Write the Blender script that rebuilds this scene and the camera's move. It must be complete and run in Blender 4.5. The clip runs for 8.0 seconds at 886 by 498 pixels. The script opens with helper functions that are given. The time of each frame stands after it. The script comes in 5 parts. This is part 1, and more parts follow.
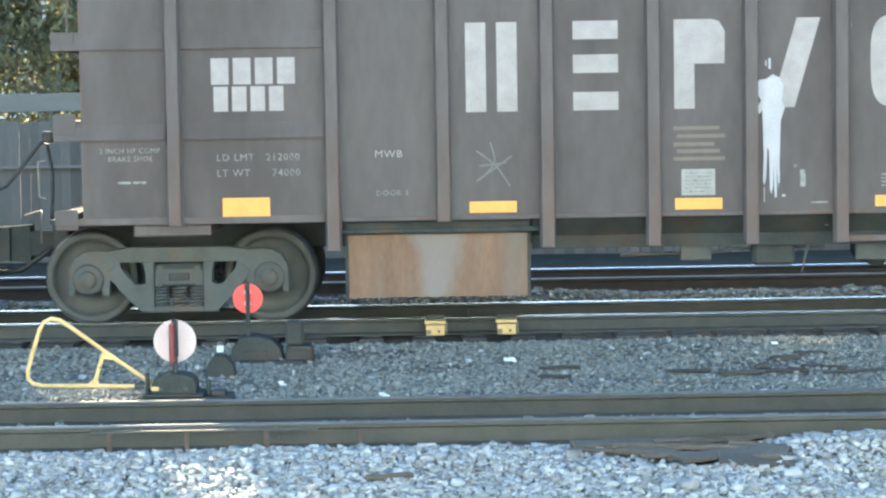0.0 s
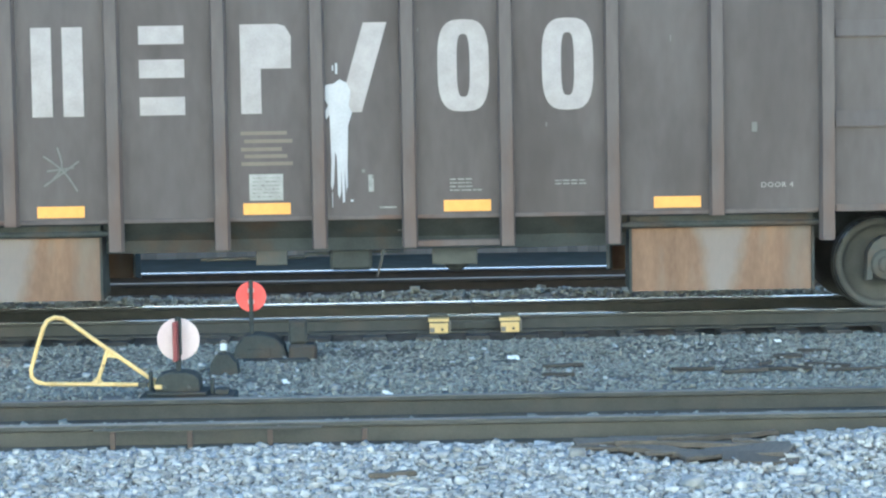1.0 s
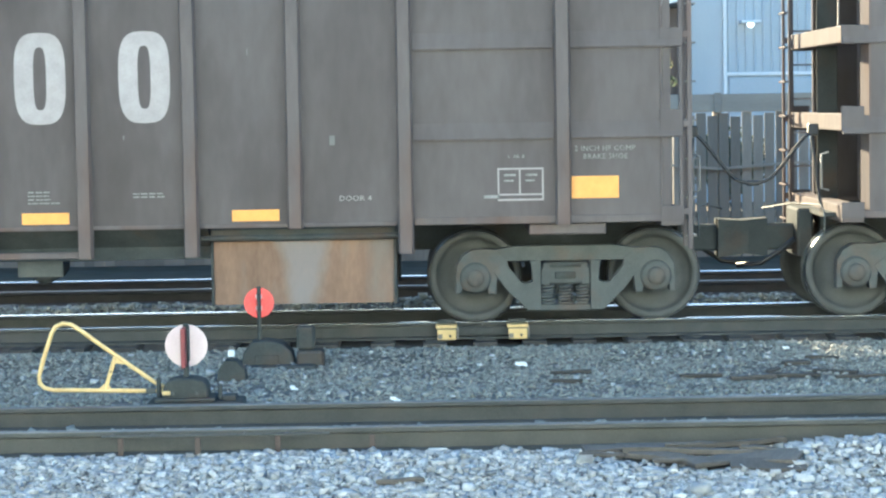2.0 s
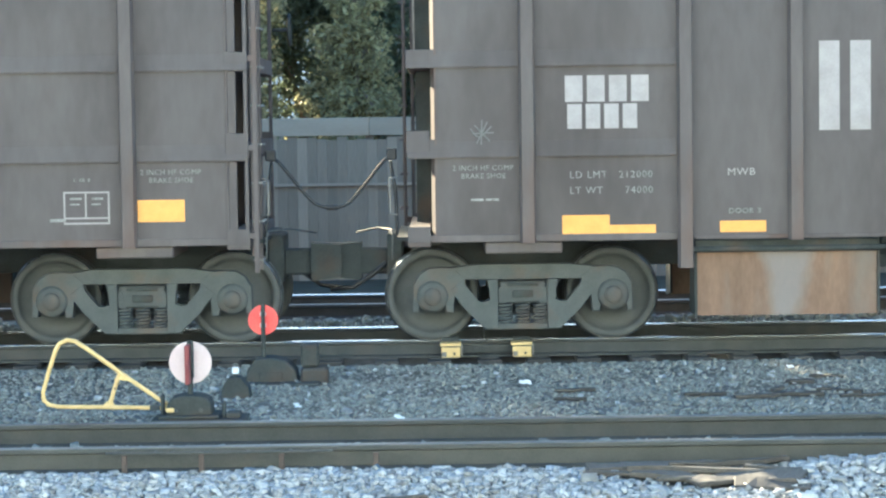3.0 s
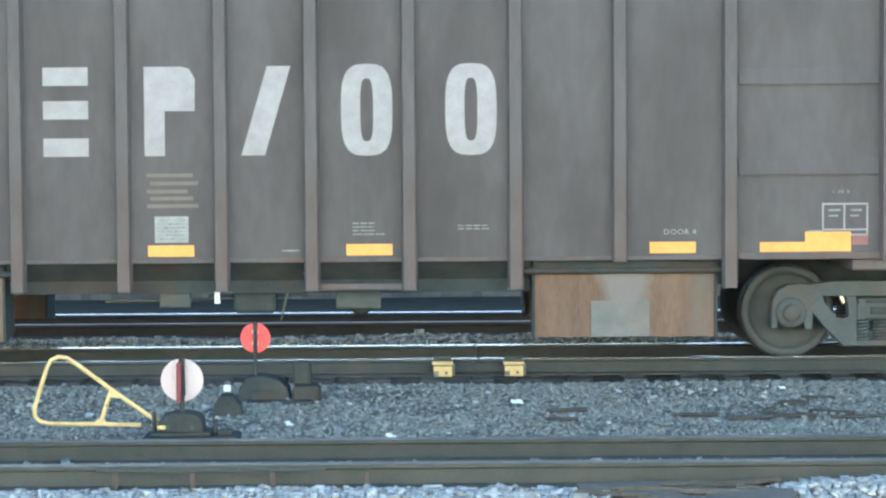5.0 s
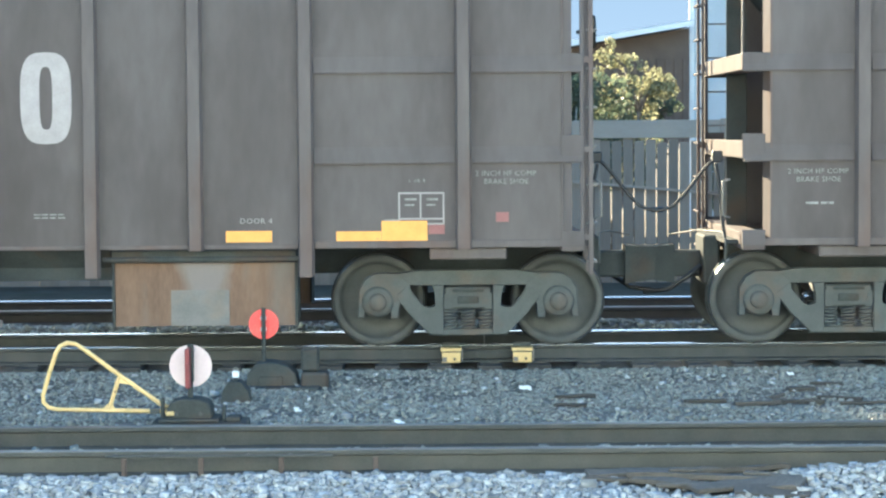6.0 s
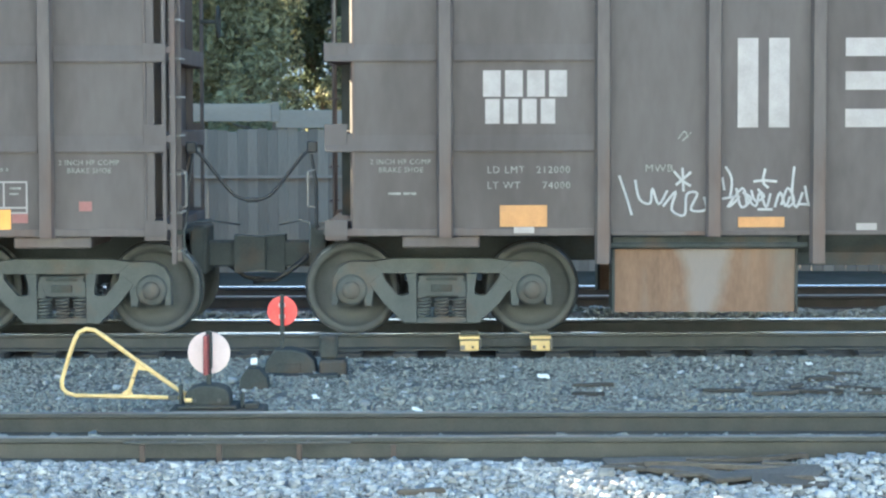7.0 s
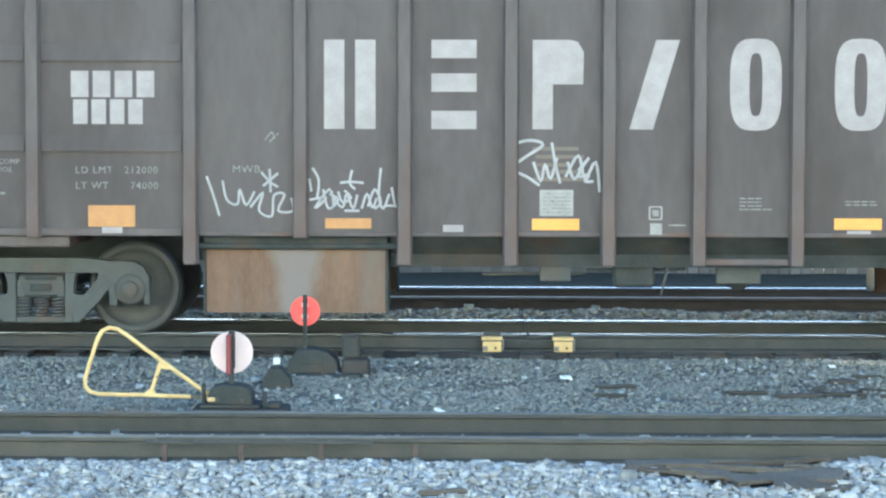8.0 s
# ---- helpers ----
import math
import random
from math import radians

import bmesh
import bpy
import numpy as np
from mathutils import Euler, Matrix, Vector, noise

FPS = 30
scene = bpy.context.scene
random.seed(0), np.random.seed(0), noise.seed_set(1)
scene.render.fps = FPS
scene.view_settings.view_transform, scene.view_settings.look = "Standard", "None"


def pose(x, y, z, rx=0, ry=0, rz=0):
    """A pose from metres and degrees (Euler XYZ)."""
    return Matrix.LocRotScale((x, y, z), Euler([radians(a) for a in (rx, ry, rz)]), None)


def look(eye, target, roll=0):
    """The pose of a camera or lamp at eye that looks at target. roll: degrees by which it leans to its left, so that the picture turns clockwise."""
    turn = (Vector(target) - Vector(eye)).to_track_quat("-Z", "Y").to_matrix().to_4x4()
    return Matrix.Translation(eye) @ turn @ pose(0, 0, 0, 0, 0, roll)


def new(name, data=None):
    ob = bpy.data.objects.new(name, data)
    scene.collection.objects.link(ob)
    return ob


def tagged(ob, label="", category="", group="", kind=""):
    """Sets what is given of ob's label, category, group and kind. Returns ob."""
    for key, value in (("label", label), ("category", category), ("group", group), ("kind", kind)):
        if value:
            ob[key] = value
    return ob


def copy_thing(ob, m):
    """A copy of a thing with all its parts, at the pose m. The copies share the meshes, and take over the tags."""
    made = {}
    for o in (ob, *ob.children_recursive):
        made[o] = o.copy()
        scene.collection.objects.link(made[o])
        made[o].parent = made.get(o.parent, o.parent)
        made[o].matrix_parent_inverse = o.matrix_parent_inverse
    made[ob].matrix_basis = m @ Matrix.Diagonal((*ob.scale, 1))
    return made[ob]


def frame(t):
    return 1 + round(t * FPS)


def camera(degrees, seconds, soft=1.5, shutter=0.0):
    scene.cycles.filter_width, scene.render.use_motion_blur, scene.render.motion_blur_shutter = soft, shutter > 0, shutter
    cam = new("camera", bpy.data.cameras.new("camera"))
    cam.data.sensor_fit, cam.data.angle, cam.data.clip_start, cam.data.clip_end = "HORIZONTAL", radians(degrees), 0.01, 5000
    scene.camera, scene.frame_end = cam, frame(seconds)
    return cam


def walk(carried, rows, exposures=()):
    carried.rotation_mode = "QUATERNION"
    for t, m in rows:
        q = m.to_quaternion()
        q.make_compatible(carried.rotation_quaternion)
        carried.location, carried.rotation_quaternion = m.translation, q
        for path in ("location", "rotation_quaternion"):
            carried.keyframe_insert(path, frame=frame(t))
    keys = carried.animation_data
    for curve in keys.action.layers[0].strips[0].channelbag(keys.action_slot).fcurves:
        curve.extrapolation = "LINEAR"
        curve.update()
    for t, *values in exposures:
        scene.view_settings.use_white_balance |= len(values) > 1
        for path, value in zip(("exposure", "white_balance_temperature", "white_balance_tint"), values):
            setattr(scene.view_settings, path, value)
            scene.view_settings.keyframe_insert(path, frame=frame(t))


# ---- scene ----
EYE = (0.0, 0.0, 2.30)
# seconds, pan to the left, tilt, roll in degrees: a hand-held camera that only turns
TURNS = [
    (0, -0.361, -3.826, -0.918),
    (0.5, -0.366, -3.827, -0.979),
    (1, -0.276, -3.875, -0.965),
    (2.5, -0.000, -3.509, -0.888),
    (3, 0.028, -3.257, -0.775),
    (3.5, -0.024, -3.021, -0.635),
    (4, -0.097, -2.836, -0.482),
    (4.5, -0.184, -2.722, -0.405),
    (6, 0.052, -3.126, -0.415),
    (6.5, 0.265, -3.334, -0.363),
    (7, 0.528, -3.428, -0.170),
    (7.5, 0.821, -3.437, -0.030),
    (8, 1.116, -3.409, 0.103),
]


def aim(pan, tilt, roll):
    a, b = radians(pan), radians(tilt)
    way = Vector((-math.sin(a) * math.cos(b), math.cos(a) * math.cos(b), math.sin(b)))
    return look(EYE, Vector(EYE) + 10 * way, roll)


cam = camera(22.18, 8.0, soft=2.3)
walk(cam, [(t, aim(a, b, c)) for t, a, b, c in TURNS], [(0.0, 3.12, 4900, -5), (8.0, 3.12, 4900, -5)])

# ---- light ----
SUN_AZ, SUN_EL = -17.5, 14.0          # degrees: left of the view, and above the horizon
world = bpy.data.worlds.new("world")
scene.world = world
world.use_nodes = True
_n = world.node_tree.nodes
_sky = _n.new("ShaderNodeTexSky")
_sky.sky_type = "NISHITA"
_sky.sun_disc = False
_sky.sun_elevation = radians(SUN_EL)
_sky.sun_rotation = radians(SUN_AZ)
_sky.air_density, _sky.dust_density, _sky.ozone_density = 1.0, 1.5, 1.0
_n["Background"].inputs[1].default_value = 0.070
world.node_tree.links.new(_sky.outputs[0], _n["Background"].inputs[0])

sun = new("sun", bpy.data.lights.new("sun", "SUN"))
sun.data.energy, sun.data.angle, sun.data.color = 5.0, radians(0.6), (1.0, 0.67, 0.37)
_a, _e = radians(SUN_AZ), radians(SUN_EL)
_to = Vector((math.sin(_a) * math.cos(_e), math.cos(_a) * math.cos(_e), math.sin(_e)))
sun.matrix_world = look(_to * 60, (0, 0, 0))

# ---- materials ----
MATS = {}


def mat(name, a, b, rough=0.7, metal=0.0, scale=8.0, bump=0.15, fine=60.0, stain=None, amount=0.0,
        stretch=(1, 1, 1), per="object", spread=0.0, spec=0.5):
    """Two tones broken by coarse and fine noise, an optional stain colour in patches, bump and a tone per piece."""
    m = bpy.data.materials.new(name)
    m.use_nodes = True
    nt = m.node_tree
    n, lk = nt.nodes, nt.links
    bs = n["Principled BSDF"]
    co = n.new("ShaderNodeTexCoord")
    mp = n.new("ShaderNodeMapping")
    mp.inputs["Scale"].default_value = stretch
    lk.new(co.outputs["Object"], mp.inputs[0])
    n1 = n.new("ShaderNodeTexNoise")
    n1.inputs["Scale"].default_value, n1.inputs["Detail"].default_value = scale, 6
    n2 = n.new("ShaderNodeTexNoise")
    n2.inputs["Scale"].default_value, n2.inputs["Detail"].default_value = fine, 3
    for t in (n1, n2):
        lk.new(mp.outputs[0], t.inputs["Vector"])
    add = n.new("ShaderNodeMath")
    add.operation = "MULTIPLY_ADD"
    lk.new(n2.outputs[0], add.inputs[0])
    add.inputs[1].default_value = 0.5
    lk.new(n1.outputs[0], add.inputs[2])
    rp = n.new("ShaderNodeMapRange")
    rp.inputs[1].default_value, rp.inputs[2].default_value = 0.5, 1.0
    lk.new(add.outputs[0], rp.inputs[0])
    mx = n.new("ShaderNodeMix")
    mx.data_type = "RGBA"
    mx.inputs[6].default_value, mx.inputs[7].default_value = (*a, 1), (*b, 1)
    lk.new(rp.outputs[0], mx.inputs[0])
    col = mx.outputs[2]
    if stain:
        n3 = n.new("ShaderNodeTexNoise")
        n3.inputs["Scale"].default_value, n3.inputs["Detail"].default_value = scale * 0.6, 8
        lk.new(mp.outputs[0], n3.inputs["Vector"])
        r3 = n.new("ShaderNodeMapRange")
        r3.inputs[1].default_value, r3.inputs[2].default_value = 0.52, 0.72
        r3.inputs[4].default_value = amount
        lk.new(n3.outputs[0], r3.inputs[0])
        m3 = n.new("ShaderNodeMix")
        m3.data_type = "RGBA"
        lk.new(r3.outputs[0], m3.inputs[0])
        lk.new(col, m3.inputs[6])
        m3.inputs[7].default_value = (*stain, 1)
        col = m3.outputs[2]
    if spread:
        if per == "object":
            src = n.new("ShaderNodeObjectInfo").outputs["Random"]
        else:
            src = n.new("ShaderNodeNewGeometry").outputs["Random Per Island"]
        r4 = n.new("ShaderNodeMapRange")
        r4.inputs[3].default_value, r4.inputs[4].default_value = 1 - spread, 1 + spread
        lk.new(src, r4.inputs[0])
        hs = n.new("ShaderNodeHueSaturation")
        lk.new(r4.outputs[0], hs.inputs["Value"])
        lk.new(col, hs.inputs["Color"])
        col = hs.outputs[0]
    lk.new(col, bs.inputs["Base Color"])
    rr = n.new("ShaderNodeMapRange")
    rr.inputs[3].default_value, rr.inputs[4].default_value = max(rough - 0.12, 0.05), min(rough + 0.12, 1)
    lk.new(n1.outputs[0], rr.inputs[0])
    lk.new(rr.outputs[0], bs.inputs["Roughness"])
    bs.inputs["Metallic"].default_value = metal
    bs.inputs["Specular IOR Level"].default_value = spec
    if bump:
        bp = n.new("ShaderNodeBump")
        bp.inputs["Strength"].default_value, bp.inputs["Distance"].default_value = bump, 0.01
        lk.new(add.outputs[0], bp.inputs["Height"])
        lk.new(bp.outputs[0], bs.inputs["Normal"])
    MATS[name] = m
    return m


mat("car_paint", (0.105, 0.0925, 0.0915), (0.146, 0.129, 0.127), 0.88, 0, 1.3, 0.05, 11, (0.078, 0.067, 0.063), 0.8, (1, 1, 0.35), spec=0.06)
mat("rib_paint", (0.116, 0.101, 0.099), (0.160, 0.140, 0.136), 0.88, 0, 3.0, 0.06, 14, (0.17, 0.10, 0.07), 0.5, (1, 1, 0.3), spec=0.02)
mat("under_steel", (0.048, 0.054, 0.054), (0.080, 0.086, 0.085), 0.85, 0, 4.0, 0.2, 50, (0.10, 0.065, 0.045), 0.6, spec=0.02)
mat("truck_steel", (0.058, 0.065, 0.065), (0.098, 0.104, 0.102), 0.75, 0, 5.0, 0.25, 60, (0.12, 0.08, 0.055), 0.6)
mat("wheel_steel", (0.056, 0.060, 0.059), (0.090, 0.092, 0.089), 0.7, 0.1, 6.0, 0.15, 60)
mat("bright_steel", (0.72, 0.72, 0.73), (0.85, 0.85, 0.86), 0.17, 1.0, 12.0, 0.03, 90)
mat("rail_rust", (0.042, 0.046, 0.045), (0.074, 0.076, 0.073), 0.8, 0.1, 6.0, 0.25, 70, (0.088, 0.078, 0.070), 0.5)
mat("tie_dark", (0.034, 0.034, 0.033), (0.062, 0.060, 0.057), 0.9, 0, 5.0, 0.5, 50, (0.08, 0.07, 0.06), 0.4, (1, 0.15, 1), "object", 0.3)
mat("tie_wood", (0.046, 0.043, 0.039), (0.098, 0.088, 0.078), 0.9, 0, 5.0, 0.5, 50, (0.13, 0.11, 0.095), 0.5, (1, 0.15, 1), "object", 0.3)
mat("stone", (0.252, 0.270, 0.288), (0.396, 0.411, 0.426), 0.85, 0, 14.0, 0.12, 90, (0.20, 0.17, 0.14), 0.5, (1, 1, 1), "island", 0.42)
mat("stone_mid", (0.185, 0.195, 0.180), (0.290, 0.300, 0.276), 0.88, 0, 14.0, 0.12, 90, (0.17, 0.14, 0.12), 0.6, (1, 1, 1), "island", 0.27)
mat("stone_yard", (0.30, 0.30, 0.295), (0.44, 0.43, 0.42), 0.9, 0, 3.0, 0.5, 40)
mat("bed", (0.12, 0.115, 0.108), (0.20, 0.19, 0.178), 0.95, 0, 9.0, 0.6, 70, (0.12, 0.09, 0.065), 0.6, spec=0.03)
mat("earth", (0.11, 0.085, 0.065), (0.19, 0.15, 0.115), 0.95, 0, 1.2, 0.6, 30, (0.09, 0.10, 0.05), 0.5, spec=0.03)
mat("cinder", (0.052, 0.046, 0.036), (0.092, 0.082, 0.064), 0.95, 0, 3.0, 0.6, 40, (0.05, 0.06, 0.03), 0.5, spec=0.03)
mat("yellow_paint", (0.58, 0.42, 0.17), (0.72, 0.55, 0.26), 0.5, 0, 10.0, 0.1, 60, (0.40, 0.25, 0.10), 0.4)
mat("white_target", (0.58, 0.47, 0.50), (0.68, 0.58, 0.60), 0.45, 0, 6.0, 0.05, 60, (0.65, 0.52, 0.50), 0.3)
mat("red_target", (0.70, 0.06, 0.06), (0.85, 0.11, 0.10), 0.4, 0, 8.0, 0.05, 60)
mat("red_edge", (0.15, 0.035, 0.04), (0.22, 0.05, 0.055), 0.6, 0, 12.0, 0.1, 60, (0.10, 0.05, 0.05), 0.5)
mat("reflector", (0.74, 0.32, 0.05), (0.82, 0.38, 0.07), 0.35, 0, 9.0, 0.03, 60)
mat("reflector_dull", (0.42, 0.215, 0.08), (0.54, 0.285, 0.11), 0.6, 0, 9.0, 0.05, 60, (0.30, 0.18, 0.10), 0.5)
mat("sign_white", (0.300, 0.272, 0.273), (0.390, 0.357, 0.358), 0.6, 0, 7.0, 0.05, 60, (0.27, 0.24, 0.225), 0.45)
mat("faded_white", (0.18, 0.175, 0.17), (0.33, 0.322, 0.315), 0.6, 0, 14.0, 0.05, 60)
mat("splash_white", (0.37, 0.37, 0.41), (0.45, 0.45, 0.49), 0.4, 0, 5.0, 0.1, 40)
mat("faint_chalk", (0.165, 0.158, 0.155), (0.205, 0.197, 0.193), 0.8, 0, 9.0, 0.03, 60, spec=0.06)
mat("spray", (0.33, 0.325, 0.335), (0.45, 0.44, 0.455), 0.6, 0, 9.0, 0.03, 60)
mat("patch", (0.150, 0.122, 0.100), (0.185, 0.152, 0.128), 0.6, 0, 6.0, 0.05, 60)
mat("notice", (0.24, 0.235, 0.23), (0.36, 0.35, 0.345), 0.5, 0, 9.0, 0.03, 60)
mat("pink_mark", (0.24, 0.10, 0.098), (0.30, 0.135, 0.128), 0.6, 0, 9.0, 0.0, 60)
mat("lever_steel", (0.15, 0.14, 0.13), (0.24, 0.225, 0.21), 0.55, 0.3, 14.0, 0.1, 60)
mat("rubber", (0.022, 0.022, 0.024), (0.04, 0.04, 0.042), 0.6, 0, 9.0, 0.1, 60)
mat("fence_wood", (0.185, 0.160, 0.122), (0.28, 0.245, 0.195), 0.9, 0, 4.0, 0.4, 60, (0.14, 0.12, 0.10), 0.5, (1, 1, 0.12), "object", 0.22)
mat("fence_pale", (0.28, 0.245, 0.190), (0.36, 0.32, 0.255), 0.85, 0, 4.0, 0.3, 60, (0.24, 0.22, 0.20), 0.4, (0.2, 1, 1), "object", 0.1)
mat("bark", (0.10, 0.08, 0.065), (0.20, 0.17, 0.14), 0.95, 0, 7.0, 0.8, 40, None, 0, (1, 1, 0.2))
mat("pale_bark", (0.22, 0.21, 0.19), (0.36, 0.34, 0.31), 0.9, 0, 9.0, 0.4, 50, (0.15, 0.13, 0.11), 0.5, (1, 1, 0.2))
mat("siding", (0.40, 0.43, 0.46), (0.47, 0.50, 0.53), 0.55, 0.0, 0.8, 0.1, 30)
mat("trim_white", (0.70, 0.70, 0.70), (0.80, 0.80, 0.80), 0.6, 0, 6.0, 0.05, 50)
mat("roofing", (0.12, 0.11, 0.11), (0.20, 0.19, 0.18), 0.9, 0, 5.0, 0.4, 60)
mat("plastic_tag", (0.55, 0.62, 0.70), (0.72, 0.78, 0.84), 0.4, 0, 9.0, 0.0, 60)
mat("worn_steel", (0.11, 0.11, 0.105), (0.22, 0.215, 0.205), 0.46, 0.7, 9.0, 0.05, 90, (0.16, 0.12, 0.10), 0.6, (0.2, 1, 1))
mat("rim_steel", (0.20, 0.20, 0.20), (0.32, 0.32, 0.315), 0.30, 0.9, 7.0, 0.05, 60)
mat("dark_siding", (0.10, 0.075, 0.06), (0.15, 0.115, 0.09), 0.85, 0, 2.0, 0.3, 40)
mat("scoured", (0.15, 0.145, 0.138), (0.215, 0.205, 0.195), 0.85, 0, 5.0, 0.1, 50, (0.26, 0.19, 0.13), 0.6)
mat("red_rust", (0.062, 0.052, 0.048), (0.090, 0.070, 0.064), 0.85, 0.1, 8.0, 0.2, 60)
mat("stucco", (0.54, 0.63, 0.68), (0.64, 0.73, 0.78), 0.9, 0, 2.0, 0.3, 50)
mat("litter", (0.72, 0.72, 0.70), (0.86, 0.86, 0.84), 0.7, 0, 9.0, 0.1, 60)


def leaf_mat(name, a, b):
    m = mat(name, a, b, 0.6, 0, 3.0, 0.0, 40, None, 0, (1, 1, 1), "island", 0.35)
    nt = m.node_tree
    bs = nt.nodes["Principled BSDF"]
    tr = nt.nodes.new("ShaderNodeBsdfTranslucent")
    mx = nt.nodes.new("ShaderNodeMixShader")
    mx.inputs[0].default_value = 0.45
    nt.links.new(bs.inputs["Base Color"].links[0].from_socket, tr.inputs["Color"])
    nt.links.new(bs.outputs[0], mx.inputs[1])
    nt.links.new(tr.outputs[0], mx.inputs[2])
    nt.links.new(mx.outputs[0], nt.nodes["Material Output"].inputs[0])
    return m


leaf_mat("leaf_green", (0.070, 0.090, 0.058), (0.115, 0.138, 0.088))
# Paler yellow leaves: the sun's glow is put into their colour.
leaf_mat("leaf_yellow", (0.19, 0.19, 0.10), (0.32, 0.305, 0.175))


def chipped(name, under, scale, edge):
    """Lets the paint of a material flake off in small specks down to the colour beneath."""
    nt = MATS[name].node_tree
    n, lk = nt.nodes, nt.links
    bs = n["Principled BSDF"]
    old = bs.inputs["Base Color"].links[0].from_socket
    co = n.new("ShaderNodeTexCoord")
    nz = n.new("ShaderNodeTexNoise")
    nz.inputs["Scale"].default_value, nz.inputs["Detail"].default_value, nz.inputs["Roughness"].default_value = scale, 6.0, 0.62
    lk.new(co.outputs["Object"], nz.inputs["Vector"])
    r = n.new("ShaderNodeMapRange")
    r.inputs[1].default_value, r.inputs[2].default_value, r.inputs[4].default_value = edge, edge + 0.03, 0.85
    lk.new(nz.outputs[0], r.inputs[0])
    mx = n.new("ShaderNodeMix")
    mx.data_type = "RGBA"
    lk.new(r.outputs[0], mx.inputs[0])
    lk.new(old, mx.inputs[6])
    mx.inputs[7].default_value = under
    lk.new(mx.outputs[2], bs.inputs["Base Color"])


chipped("sign_white", (0.17, 0.14, 0.13, 1), 5.0, 0.70)
chipped("faded_white", (0.13, 0.115, 0.11, 1), 26.0, 0.56)
chipped("yellow_paint", (0.16, 0.11, 0.075, 1), 14.0, 0.64)
chipped("reflector", (0.36, 0.20, 0.08, 1), 9.0, 0.67)


def chute_mat():
    """Rusty steel, with a pale wedge where sliding stone has scoured it, wide at the top and pointed below."""
    m = mat("chute_rust", (0.135, 0.085, 0.056), (0.225, 0.145, 0.098), 0.8, 0, 3.5, 0.35, 45, (0.185, 0.160, 0.140), 0.95, (1, 1, 0.3), "object", 0.12)
    nt = m.node_tree
    n, lk = nt.nodes, nt.links
    bs = n["Principled BSDF"]
    old = bs.inputs["Base Color"].links[0].from_socket
    co = n.new("ShaderNodeTexCoord")
    sx = n.new("ShaderNodeSeparateXYZ")
    lk.new(co.outputs["Object"], sx.inputs[0])
    ab = n.new("ShaderNodeMath")
    ab.operation = "ABSOLUTE"
    lk.new(sx.outputs[0], ab.inputs[0])
    wd = n.new("ShaderNodeMath")          # half width of the wedge at this height
    wd.operation = "MULTIPLY_ADD"
    lk.new(sx.outputs[2], wd.inputs[0])
    wd.inputs[1].default_value, wd.inputs[2].default_value = 0.25, 0.215
    nz = n.new("ShaderNodeTexNoise")
    nz.inputs["Scale"].default_value = 4.0
    lk.new(co.outputs["Object"], nz.inputs["Vector"])
    df = n.new("ShaderNodeMath")
    df.operation = "SUBTRACT"
    lk.new(wd.outputs[0], df.inputs[0])
    lk.new(ab.outputs[0], df.inputs[1])
    d2 = n.new("ShaderNodeMath")
    d2.operation = "MULTIPLY_ADD"
    lk.new(nz.outputs[0], d2.inputs[0])
    d2.inputs[1].default_value = 0.22
    lk.new(df.outputs[0], d2.inputs[2])
    r = n.new("ShaderNodeMapRange")
    r.inputs[1].default_value, r.inputs[2].default_value, r.inputs[4].default_value = 0.09, 0.22, 0.62
    lk.new(d2.outputs[0], r.inputs[0])
    mx = n.new("ShaderNodeMix")
    mx.data_type = "RGBA"
    lk.new(r.outputs[0], mx.inputs[0])
    lk.new(old, mx.inputs[6])
    mx.inputs[7].default_value = (0.24, 0.232, 0.235, 1)
    lk.new(mx.outputs[2], bs.inputs["Base Color"])


chute_mat()


# ---- mesh helpers ----
def box(bm, x0, x1, y0, y1, z0, z1, bev=0.0):
    m = Matrix.Translation(((x0 + x1) / 2, (y0 + y1) / 2, (z0 + z1) / 2)) @ Matrix.Diagonal((abs(x1 - x0), abs(y1 - y0), abs(z1 - z0), 1))
    r = bmesh.ops.create_cube(bm, size=1, matrix=m)
    if bev:
        es = list({e for v in r["verts"] for e in v.link_edges})
        bmesh.ops.bevel(bm, geom=es, offset=bev, segments=1, affect="EDGES")
    return bm


def prism(bm, pts, y0, y1):
    """An (x, z) outline drawn out along y."""
    a = [bm.verts.new((x, y0, z)) for x, z in pts]
    b = [bm.verts.new((x, y1, z)) for x, z in pts]
    k = len(pts)
    bm.faces.new(a)
    bm.faces.new(b[::-1])
    for i in range(k):
        bm.faces.new((a[i], b[i], b[(i + 1) % k], a[(i + 1) % k]))
    return bm


def prism_x(bm, pts, x0, x1, caps=True):
    """A (y, z) outline drawn out along x."""
    a = [bm.verts.new((x0, y, z)) for y, z in pts]
    b = [bm.verts.new((x1, y, z)) for y, z in pts]
    k = len(pts)
    if caps:
        bm.faces.new(a)
        bm.faces.new(b[::-1])
    for i in range(k):
        bm.faces.new((a[i], b[i], b[(i + 1) % k], a[(i + 1) % k]))
    return bm


def rod(bm, p, q, r, seg=10, r2=None):
    p, q = Vector(p), Vector(q)
    d = q - p
    m = Matrix.Translation((p + q) / 2) @ d.to_track_quat("Z", "Y").to_matrix().to_4x4()
    bmesh.ops.create_cone(bm, cap_ends=True, segments=seg, radius1=r, radius2=r if r2 is None else r2, depth=d.length, matrix=m)
    return bm


